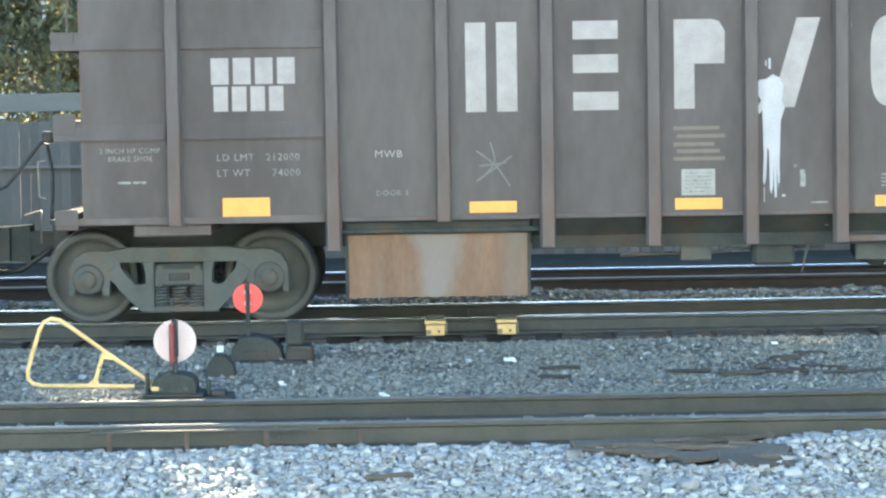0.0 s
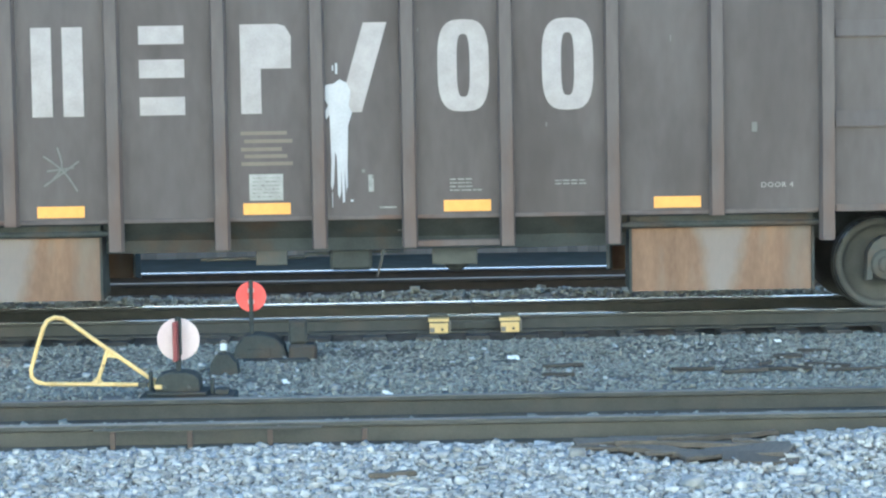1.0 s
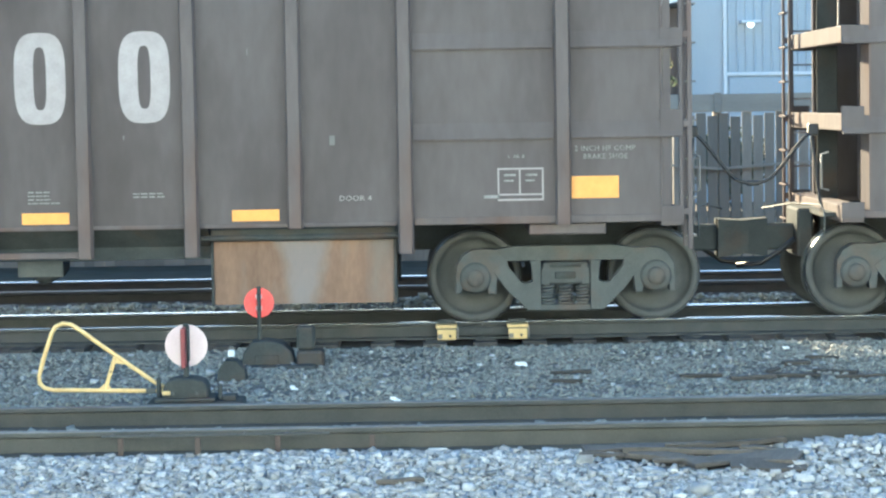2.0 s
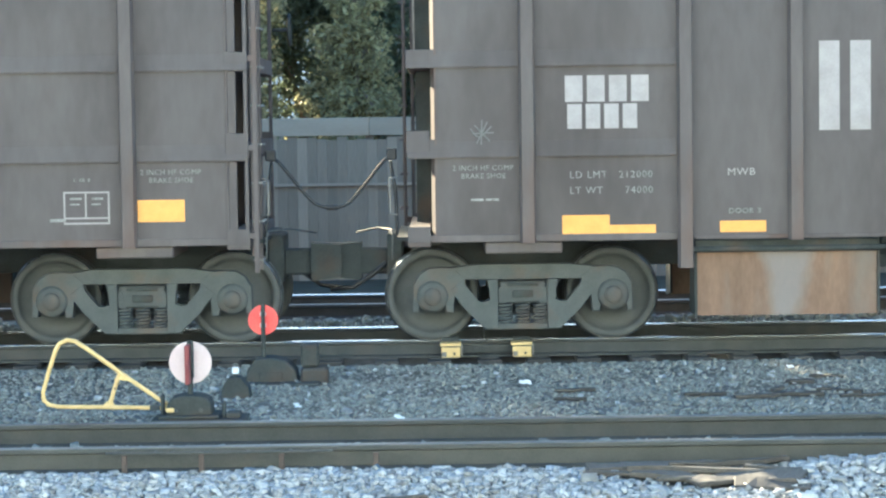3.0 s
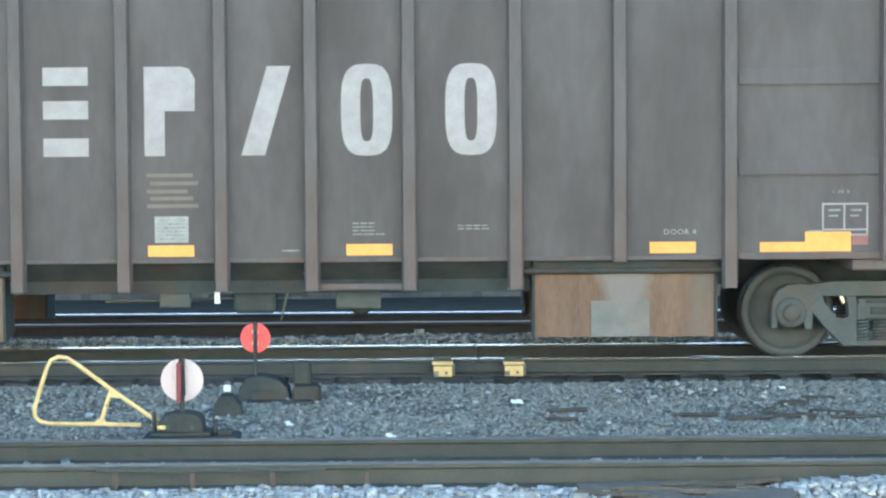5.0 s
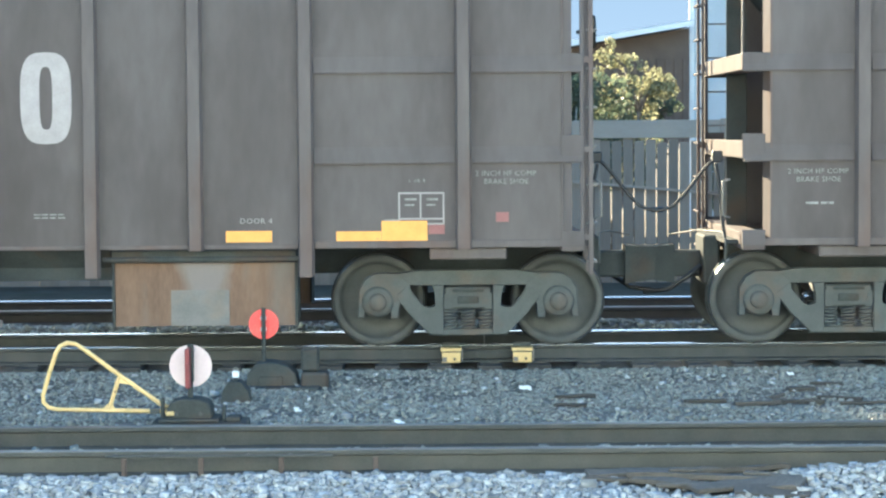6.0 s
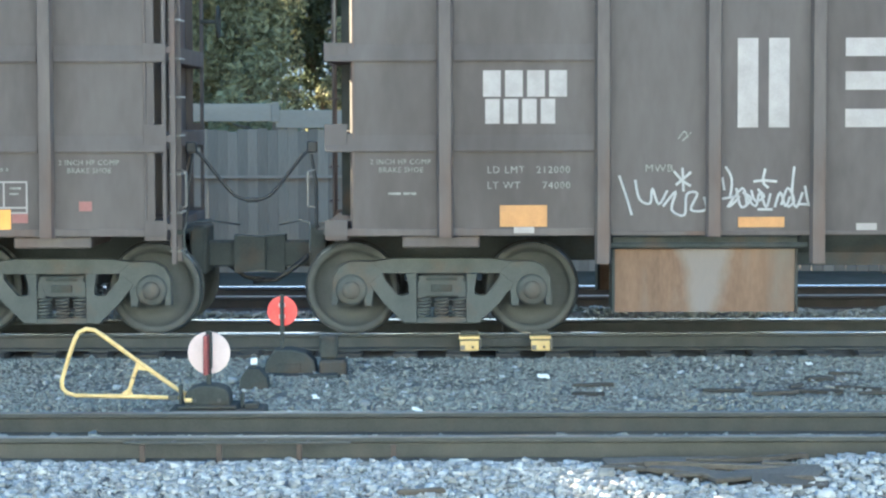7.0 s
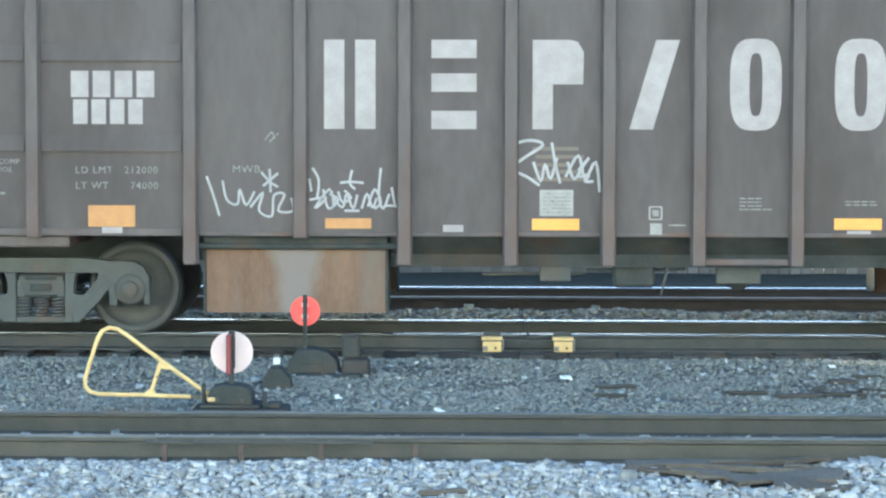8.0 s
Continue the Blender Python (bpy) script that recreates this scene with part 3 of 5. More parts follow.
# ---- timber and litter on the stone ----
def plank(x, y, z, L, W, H, rz, rx=0.0, ry=0.0):
    bm = box(B(), -L / 2, L / 2, -W / 2, W / 2, -H / 2, H / 2, 0.006)
    bmesh.ops.subdivide_edges(bm, edges=[e for e in bm.edges if abs(e.verts[0].co.x - e.verts[1].co.x) > L * 0.5], cuts=6)
    for v in bm.verts:
        v.co += Vector((0.03 * noise.noise(v.co * 9 + Vector((x, 0, 0))), 0.012 * noise.noise(v.co * 7 + Vector((0, x, 0))), 0.012 * noise.noise(v.co * 8 + Vector((x, y, 0)))))
    ob = new("plank", mesh_of("plank", bm, "tie_wood"))
    ob.location, ob.rotation_euler = (x, y, z), (rx, ry, rz)
    return tagged(ob, "weathered dark timber plank half buried in stone", "plank", "old timber by the track")


for p in ((1.22, 14.16, 0.100, 0.70, 0.14, 0.035, 0.20, 0.10, 0.02), (1.56, 14.02, 0.100, 0.86, 0.20, 0.040, -0.13, -0.10, 0.03), (1.92, 13.80, 0.085, 0.58, 0.25, 0.040, -0.30, 0.08, -0.04),
          (1.40, 13.86, 0.085, 0.54, 0.12, 0.035, -0.50, 0.12, 0.05), (1.86, 14.17, 0.118, 0.62, 0.16, 0.035, 0.12, -0.15, -0.05), (1.98, 13.62, 0.062, 0.46, 0.20, 0.040, -0.10, 0.14, 0.03), (1.34, 14.25, 0.095, 0.50, 0.09, 0.035, -0.06, 0.0, 0.04),
          (1.70, 13.70, 0.080, 0.42, 0.11, 0.030, 0.42, 0.1, 0.0),
          (2.56, 18.50, 0.004, 0.42, 0.05, 0.035, 0.22), (2.14, 18.68, 0.004, 0.36, 0.04, 0.03, 0.02), (2.94, 18.60, 0.004, 0.40, 0.05, 0.03, -0.10), (1.10, 19.05, 0.004, 0.34, 0.04, 0.03, 0.1), (1.02, 18.45, 0.004, 0.26, 0.05, 0.03, -0.05),
          (3.06, 19.45, 0.004, 0.24, 0.10, 0.035, 0.3), (3.30, 18.82, 0.002, 0.38, 0.04, 0.03, -0.5), (3.50, 18.52, 0.002, 0.50, 0.04, 0.025, 0.08), (3.36, 19.85, 0.002, 0.30, 0.06, 0.03, -0.2), (2.80, 18.98, 0.004, 0.24, 0.035, 0.03, 1.0), (1.08, 13.98, 0.085, 0.46, 0.05, 0.025, -0.22, 0.1, 0.04), (1.66, 14.10, 0.128, 0.52, 0.045, 0.022, 0.10, 0.2, 0.03), (2.04, 13.96, 0.112, 0.40, 0.05, 0.022, -0.28, 0.1, 0.05), (1.46, 13.78, 0.082, 0.36, 0.05, 0.022, 0.30, 0.0, 0.04), (-0.26, 13.32, 0.060, 0.30, 0.04, 0.03, 0.1)):
    plank(*p)


def scrap(x, y, w, h, rz):
    bm = B()
    bmesh.ops.create_grid(bm, x_segments=5, y_segments=4, size=0.5)
    for v in bm.verts:
        v.co = Vector((v.co.x * w, v.co.y * h, 0.02 * noise.noise(Vector((v.co.x * 4 + x, v.co.y * 4, y)))))
    bmesh.ops.solidify(bm, geom=bm.faces[:], thickness=0.002)
    ob = new("litter", mesh_of("litter", bm, "litter"))
    ob.location, ob.rotation_euler = (x, y, float(bed_z(np.array(x), np.array(y))) + 0.05), (0.5, 0.1, rz)
    tagged(ob, "crumpled scrap of white paper on the stone", "litter", "litter on the stone")


for p in ((0.69, 19.55, 0.11, 0.06, 0.2), (-1.20, 18.10, 0.06, 0.06, 0.6), (-0.36, 17.26, 0.08, 0.06, 1.0), (1.66, 16.74, 0.05, 0.04, 0.3), (3.12, 20.38, 0.07, 0.05, 0.7), (0.52, 16.95, 0.06, 0.05, 2.0)):
    scrap(*p)


# ---- behind the tracks: fence, trees, buildings ----
FENCE_Y = 34.0


def fence():
    f = thing("fence", (0, FENCE_Y, 0), label="weathered grey timber fence with a pale capping board", category="fence")
    posts = [-9.6, -7.2, -5.0, -2.82, -1.1, 0.5, 1.84, 4.2, 6.6, 9.0]
    for i, x in enumerate(posts):
        part("post", box(B(), x - 0.06, x + 0.06, 0.04, 0.15, -0.1, 2.30 + (0.10 if i == 3 else 0.0), 0.008), "fence_wood", f)
        if i != 4:
            part("cleat", box(B(), x - 0.055, x + 0.055, -0.06, -0.037, 2.08 + (0.1 if i < 4 else 0), 2.38 + (0.1 if i < 4 else 0), 0.006), "fence_pale", f, "short upright cleat over the board joint")
    first = None
    x = posts[0] + 0.08
    for a, b in zip(posts, posts[1:]):
        top = 2.36 if a >= -2.9 else 2.46
        part("capping_board", box(B(), a + 0.003, b - 0.003, -0.035, 0.0, top - 0.27, top, 0.006), "fence_pale", f, "pale horizontal capping board")
        za, zb = {1.84: (1.45, 1.24), 4.2: (1.24, 1.39)}.get(a, (1.36, 1.36))
        part("stringer", prism(B(), [(a + 0.003, za - 0.02), (b - 0.003, zb - 0.02), (b - 0.003, zb + 0.02), (a + 0.003, za + 0.02)], -0.075, -0.035), "fence_pale", f, "pale rail nailed along the boards")
        part("stringer", box(B(), a + 0.075, b - 0.075, 0.04, 0.08, 0.5, 0.6, 0.004), "fence_pale", f)
        while x < b:
            hgt = random.uniform(-0.04, 0.03)
            if first is None:
                first = part("board", box(B(), -0.075, 0.075, -0.012, 0.012, -0.16, 2.06, 0.004), "fence_wood", f, at=(x, 0.015, hgt))
            else:
                again(first, f, (x, 0.015 + random.uniform(-0.006, 0.006), hgt))
            x += 0.150 + random.choice((0.0, 0.0, 0.0, 0.001, 0.002, 0.004)) + (0.020 if x > 2.35 else 0.0)


fence()


def tree(name, x, y, height, spread, seed, leaf="leaf_green", base=0.6, leaves=5200, size=0.15, cone=False, label="", limbs=9):
    rng = np.random.default_rng(seed)
    t = thing(name, (x, y, -0.1), label=label, category="tree")
    bm = B()
    lean = rng.normal(0, 0.05, 2)
    pts = [Vector((lean[0] * k * height * 0.3 + 0.06 * rng.normal(), lean[1] * k * height * 0.3, height * 0.85 * k / 6)) for k in range(7)]
    for k in range(6):
        rod(bm, pts[k], pts[k + 1] + Vector((0, 0, 0.02)), 0.13 * (1 - k / 7) * height / 6, 8, 0.13 * (1 - (k + 1) / 7) * height / 6)
    tips = []
    for i in range(limbs):
        k = rng.uniform(0.30, 0.95)
        p = pts[int(k * 6)]
        a = i * 2.4 + rng.uniform(-0.4, 0.4)
        r = spread * (1 - k if cone else rng.uniform(0.5, 0.95)) * (1.1 if cone else 1)
        q = p + Vector((math.cos(a) * r, math.sin(a) * r, rng.uniform(0.1, 0.28) * height * (0.3 if cone else 1)))
        mid = (p + q) / 2 + Vector((0, 0, 0.08 * height))
        rod(bm, p, mid, 0.045, 6, 0.03)
        rod(bm, mid, q, 0.03, 6, 0.012)
        tips += [q, mid]
    part("trunk", bm, "bark", t, "grey-brown trunk with limbs", smooth=True)
    tips.append(pts[-1])
    cl = []
    for q in tips:
        for _ in range(5):
            cl.append((q + Vector(rng.normal(0, 0.32 * spread * 0.6, 3)), rng.uniform(0.22, 0.5) * spread * 0.55))
    if cone:
        for _ in range(70):
            k = rng.uniform(0.12, 1) ** 0.8
            a = rng.uniform(0, 6.283)
            r = spread * (1 - k) * rng.uniform(0.5, 1.05)
            cl.append((Vector((math.cos(a) * r, math.sin(a) * r, height * k)), 0.10 * spread + 0.12 * spread * (1 - k)))
    else:
        for _ in range(40):
            d = rng.normal(0, 1, 3)
            d /= np.linalg.norm(d)
            u = rng.uniform(0.35, 1.0)
            cl.append((Vector((d[0] * spread * u, d[1] * spread * u, height * (0.60 + 0.36 * d[2] * u))), rng.uniform(0.16, 0.34) * spread))
    w = np.array([c[1] ** 2 for c in cl])
    pick = rng.choice(len(cl), leaves, p=w / w.sum())
    d = rng.normal(0, 1, (leaves, 3))
    d /= np.linalg.norm(d, axis=1)[:, None]
    cen = np.array([c[0][:] for c in cl])[pick] + d * (np.array([c[1] for c in cl])[pick] * rng.uniform(0.35, 1.0, leaves) ** 0.5)[:, None]
    cen[:, 2] = np.maximum(cen[:, 2], base + rng.uniform(0, 0.5, leaves))
    u = rng.normal(0, 1, (leaves, 3))
    u /= np.linalg.norm(u, axis=1)[:, None]
    v = np.cross(u, rng.normal(0, 1, (leaves, 3)))
    v /= np.linalg.norm(v, axis=1)[:, None]
    s = (size * rng.uniform(0.5, 1.3, leaves))[:, None]
    bend = np.cross(u, v) * s * 0.18
    co = np.stack([cen - u * s, cen - v * s * 0.45 + bend, cen + u * s, cen + v * s * 0.45 + bend], 1).reshape(-1, 3)
    me = bpy.data.meshes.new("crown")
    i = np.arange(leaves) * 4
    me.from_pydata(co.tolist(), [], np.concatenate([np.stack([i, i + 1, i + 2], 1), np.stack([i, i + 2, i + 3], 1)]).tolist())
    me.materials.append(MATS[leaf])
    c = new("crown", me)
    c.parent = t
    c["label"] = "dense small leaves with gaps" if not cone else "layered drooping foliage"
    return t


G, Y = "leaf_green", "leaf_yellow"
tree("broadleaf_tree", 3.80, 44.5, 3.5, 0.55, 23, G, 1.0, 5000, 0.06, label="thin dark green tree before the lean-to wall")
tree("conifer_tree", -1.95, 39.5, 5.6, 1.05, 24, Y, 0.9, 11000, 0.07, True, "sunlit yellow-green conifer with drooping sprays", 16)
stemmed = tree("broadleaf_tree", 1.9, 41.0, 3.75, 1.4, 11, G, 1.2, 15000, 0.065, label="dark green broadleaf tree behind the fence with pale trunks")
for p, q, r in (((-0.30, -1.25, 0.0), (-0.38, -1.30, 3.35), 0.035), ((-0.26, -1.25, 1.2), (0.16, -1.45, 3.0), 0.022), ((-0.34, -1.3, 1.0), (-0.95, -1.4, 2.75), 0.020), ((0.30, -1.2, 0.0), (0.42, -1.35, 2.7), 0.020)):
    part("stem", rod(B(), p, q, r, 8, r * 0.4), "pale_bark", stemmed, "slender pale stem before the crown", smooth=True)
tree("broadleaf_tree", 0.6, 42.5, 3.65, 1.35, 21, G, 1.0, 15000, 0.065, label="low dark green broadleaf tree behind the fence")
tree("broadleaf_tree", -1.10, 42.0, 5.3, 1.6, 12, G, 1.2, 18000, 0.07, label="dark green broadleaf tree standing behind the fence")
tree("broadleaf_tree", 3.1, 43.0, 3.75, 0.66, 13, Y, 1.2, 7000, 0.055, label="sunlit yellow-green tree beside the grey building")
tree("conifer_tree", -4.1, 40.0, 6.2, 1.8, 14, Y, 0.9, 18000, 0.075, True, "yellow-green conifer with the sun behind it", 16)
tree("broadleaf_tree", -2.3, 43.5, 5.8, 1.8, 15, G, 1.0, 18000, 0.075, label="bluish green broadleaf tree behind the fence")
tree("broadleaf_tree", -6.6, 40.0, 6.4, 2.2, 16, Y, 1.0, 22000, 0.08, label="tall sunlit yellow-green tree behind the fence")
tree("broadleaf_tree", -9.4, 41.0, 6.6, 2.3, 17, G, 1.0, 22000, 0.08, label="tall dark green broadleaf tree behind the fence")
# Two trees added to keep low sun off the ground under the train.
tree("broadleaf_tree", -5.4, 43.0, 6.0, 2.0, 18, G, 1.0, 20000, 0.08, label="dark green broadleaf tree added in the second row to block sun")
tree("broadleaf_tree", -12.2, 42.0, 6.4, 2.3, 19, G, 1.0, 20000, 0.08, label="dark green broadleaf tree added out of view to block sun")
for k, (x, w, h) in enumerate(((-5.4, 1.0, 2.5), (-3.2, 1.0, 2.4), (0.6, 0.9, 2.2), (4.9, 0.7, 2.0))):
    tree("shrub", x, 37.0 + 0.4 * k, h, w, 30 + k, Y if k < 2 else G, 0.8, 2200, 0.09, label="leafy shrub close behind the fence", limbs=5)


def sky_backdrop():
    """A plain band of hazy blue sky far beyond the buildings."""
    m = bpy.data.materials.new("sky_glow")
    m.use_nodes = True
    nt = m.node_tree
    nt.nodes.remove(nt.nodes["Principled BSDF"])
    em = nt.nodes.new("ShaderNodeEmission")
    co = nt.nodes.new("ShaderNodeTexCoord")
    sx = nt.nodes.new("ShaderNodeSeparateXYZ")
    mr = nt.nodes.new("ShaderNodeMapRange")
    mr.inputs[1].default_value, mr.inputs[2].default_value = 4.0, 34.0
    mx = nt.nodes.new("ShaderNodeMix")
    mx.data_type = "RGBA"
    mx.inputs[6].default_value, mx.inputs[7].default_value = (0.084, 0.087, 0.093, 1), (0.063, 0.069, 0.079, 1)
    nt.links.new(co.outputs["Object"], sx.inputs[0])
    nt.links.new(sx.outputs[2], mr.inputs[0])
    nt.links.new(mr.outputs[0], mx.inputs[0])
    nt.links.new(mx.outputs[2], em.inputs[0])
    nt.links.new(em.outputs[0], nt.nodes["Material Output"].inputs[0])
    MATS["sky_glow"] = m
    ob = new("backdrop", mesh_of("backdrop", box(B(), -160, 160, 400, 401, -2, 46), "sky_glow"))
    tagged(ob, "hazy pale blue sky low over the horizon", "sky", kind="structure")


sky_backdrop()


def shed():
    s = thing("metal_building", (5.65, 52.0, -0.1), label="blue-grey metal-sided building with a wall lamp", category="building")
    bm = B()
    lo, hi = ([bm.verts.new((x, y, z)) for x, y in ((0, 0.06), (14, 0.06), (14, 8), (1.6, 8))] for z in (0.0, 7.0))
    bm.faces.new(lo)
    bm.faces.new(hi)
    for i in range(4):
        bm.faces.new((lo[i], lo[(i + 1) % 4], hi[(i + 1) % 4], hi[i]))
    wall = part("wall", bm, "siding", s)
    first = None
    for i in range(60):
        x = 1.05 + i * 0.2
        if first is None:
            first = part("siding_rib", box(B(), -0.025, 0.025, 0.02, 0.062, 3.0, 6.98, 0.012), "siding", wall, at=(x, 0, 0))
        else:
            again(first, wall, (x, 0, 0))
    part("corner_trim", box(B(), -0.02, 0.10, -0.02, 0.05, 0, 7.0, 0.01), "trim_white", s)
    part("corner_trim", box(B(), 0.92, 1.0, -0.02, 0.05, 0, 7.0, 0.01), "trim_white", s)
    part("band", box(B(), 1.0, 14, -0.01, 0.055, 2.90, 2.98, 0.01), "trim_white", s)
    part("door_panel", box(B(), 1.05, 4.2, 0.01, 0.055, 0.6, 2.86, 0.015), "siding", s, "wide pale roller door")
    part("roof", prism_x(B(), [(-0.5, 6.9), (4.0, 8.4), (8.5, 6.9), (8.5, 7.05), (4.0, 8.6), (-0.5, 7.05)], -0.5, 14.5), "roofing", s)
    lp = part("wall_lamp", box(B(), 1.3, 1.75, -0.30, 0.06, 4.10, 4.16, 0.01), "trim_white", s, "white wall lamp under a flat hood")
    part("lamp_glass", lathe(B(), [(0, -0.12), (0.06, -0.11), (0.085, 0.0), (0.06, 0.11), (0, 0.12)], 14, (1.53, -0.16, 4.07)), "lamp_glow", lp, "lit lamp glass", smooth=True)


mat("lamp_glow", (0.9, 0.9, 0.85), (1, 1, 0.95), 0.4)
_b = MATS["lamp_glow"].node_tree.nodes["Principled BSDF"]
_b.inputs["Emission Color"].default_value, _b.inputs["Emission Strength"].default_value = (1, 0.97, 0.9, 1), 0.25
shed()


def lean_to():
    h = thing("lean_to", (0, 51.0, -0.1), label="lean-to with a pale sloping fascia against the grey building", category="lean-to")
    # Brown holds the eave's shade; base left open so fence slits look bright.
    part("wall", prism(B(), [(2.62, 1.95), (5.6, 1.95), (5.6, 4.58), (2.62, 4.10)], 0.7, 3.0), "dark_siding", h, "boarded wall with eave shade put into its brown, base left open")
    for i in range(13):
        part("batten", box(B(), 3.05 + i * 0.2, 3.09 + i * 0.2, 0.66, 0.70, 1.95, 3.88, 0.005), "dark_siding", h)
    part("roof", prism(B(), [(2.5, 4.12), (5.62, 4.62), (5.62, 4.74), (2.5, 4.24)], 0.0, 3.2), "roofing", h)
    part("fascia", prism(B(), [(2.48, 4.10), (5.62, 4.60), (5.62, 4.73), (2.48, 4.23)], -0.04, -0.003), "trim_white", h, "pale sloping fascia board")
    for x, y in ((2.7, 0.1), (2.7, 2.8), (5.45, 2.8)):
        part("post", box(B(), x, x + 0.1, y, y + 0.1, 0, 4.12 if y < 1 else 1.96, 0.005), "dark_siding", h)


lean_to()

# ---- the train ----
TRAIN_Y = (TRAIN_A + TRAIN_B) / 2
SPEED, PITCH = 4.06, 15.30            # metres a second to the left; coupled length of a car
HALF, SIDE = 7.0, 1.535               # half the body's length; from the middle to the side sheet
SILL, TOP = 0.88, 3.72                # heights over the rail
RIBS = (0.42, 1.33, 2.32, 3.29, 4.32, 5.79)
TRUCK, AXLE, WHEEL_R = 5.83, 0.864, 0.441
BODY_Z = RAIL_Z + 0.10                # the body's heights count from here; the trucks stand lower, on the rails
DROP = TRAIN_RAIL + 0.008 - BODY_Z


def wheelset(parent, x):
    """Two wheels on an axle, turning round y."""
    w = part("wheelset", rod(B(), (0, -0.98, 0), (0, 0.98, 0), 0.075, 16), "wheel_steel", parent, "steel axle with two wheels", (x, 0, WHEEL_R + DROP))
    for s in (-1, 1):
        prof = [(0.0, -0.075), (0.10, -0.075), (0.12, -0.05), (0.15, -0.02), (0.24, -0.006), (0.335, 0.0), (0.367, -0.045), (0.377, -0.068), (0.434, -0.068), (0.440, -0.060), (0.444, 0.03),
                (0.464, 0.045), (0.467, 0.062), (0.453, 0.072), (0.377, 0.072), (0.367, 0.05), (0.15, 0.04), (0.12, 0.08), (0.0, 0.08)]
        part("wheel", lathe(B(), [(r, y * -s if s > 0 else y) for r, y in prof], 48), "wheel_steel", w, "worn steel railway wheel", (0, s * 0.745, 0), True)
        part("tread", lathe(B(), [(r, y * -s) for r, y in ((0.4365, -0.0675), (0.4415, -0.0635), (0.4455, -0.052), (0.4465, 0.028), (0.4440, 0.029))], 64), "rim_steel", w, "polished wheel tread", (0, s * 0.745, 0), True)
    return w


def side_frame(parent, x, s):
    """One side of a truck: cast frame with two windows, springs in the middle, bearings over the axle ends."""
    y0, y1 = s * 1.055, s * 0.915
    bm = B()
    prism(bm, [(-0.70, 0.595), (0.70, 0.595), (0.70, 0.71), (0.45, 0.74), (-0.45, 0.74), (-0.70, 0.71)], y0, y1)
    e = 0.004 * s
    for m in (-1, 1):
        prism(bm, [(m * a, b) for a, b in ((0.66, 0.71), (0.80, 0.715), (0.90, 0.71), (0.985, 0.66), (1.045, 0.56), (1.055, 0.29), (0.995, 0.29), (0.98, 0.47), (0.75, 0.47), (0.735, 0.28), (0.665, 0.28), (0.655, 0.47), (0.55, 0.61))], y0 + e, y1 - e)
        prism(bm, [(m * a, b) for a, b in ((0.56, 0.61), (0.70, 0.50), (0.55, 0.31), (0.36, 0.12), (0.25, 0.12), (0.25, 0.30), (0.305, 0.41), (0.37, 0.375), (0.425, 0.38), (0.555, 0.535))], y0 + 2 * e, y1 - 2 * e)
        prism(bm, [(m * a, b) for a, b in ((0.235, 0.12), (0.31, 0.12), (0.31, 0.50), (0.345, 0.60), (0.235, 0.60))], y0 + 3 * e, y1 - 3 * e)
    prism(bm, [(-0.37, 0.115), (0.37, 0.115), (0.31, 0.175), (-0.31, 0.175)], y0 - e, y1 + e)
    bmesh.ops.bevel(bm, geom=[ed for ed in bm.edges if abs(ed.verts[0].co.y - ed.verts[1].co.y) < 1e-4], offset=0.008, segments=1, affect="EDGES")
    fr = part("side_frame", bm, "truck_steel", parent, "grey-brown cast steel truck side", (x, 0, DROP))
    for m in (-1, 1):
        part("bearing", lathe(B(), [(0, -0.10), (0.05, -0.10), (0.06, -0.085), (0.125, -0.08), (0.15, -0.06), (0.155, 0.08), (0, 0.08)] if s < 0 else
                              [(0, 0.10), (0.05, 0.10), (0.06, 0.085), (0.125, 0.08), (0.15, 0.06), (0.155, -0.08), (0, -0.08)], 24), "truck_steel", fr, "round bearing cap", (m * AXLE, s * 1.01, WHEEL_R), True)
        part("journal_cap", lathe(B(), [(0, s * 0.125), (0.075, s * 0.12), (0.085, s * 0.10), (0.085, 0.0), (0, 0.0)], 20), "truck_steel", fr, "bolted cap on the bearing", (m * AXLE, s * 1.01, WHEEL_R), True)
        part("adapter", box(B(), m * AXLE - 0.11, m * AXLE + 0.11, s * 0.92, s * 1.02, 0.47, 0.54, 0.01), "truck_steel", fr)
    for k in (-0.17, 0.0, 0.17):
        pts = [(k + 0.062 * math.cos(a), s * 1.0 + 0.062 * math.sin(a), 0.165 + 0.19 * a / 37.7) for a in np.linspace(0, 37.7, 66)]
        part("spring", tube(B(), pts, 0.013, 5), "truck_steel", fr, "coil spring", smooth=True)
    part("bolster_end", box(B(), -0.225, 0.225, s * 0.86, s * 1.035, 0.365, 0.575, 0.02), "truck_steel", fr)
    part("bolster_pocket", box(B(), -0.15, 0.15, s * 1.036, s * 1.058, 0.53, 0.555, 0.006), "under_steel", fr)
    part("bolster_rib", box(B(), -0.10, 0.10, s * 1.036, s * 1.052, 0.42, 0.49, 0.008), "under_steel", fr)
    for m in (-1, 1):
        part("wedge", prism(B(), [(m * 0.155, 0.37), (m * 0.228, 0.37), (m * 0.228, 0.52), (m * 0.195, 0.52)], s * 1.036, s * 1.05), "truck_steel", fr, "friction wedge beside the bolster")
    return fr


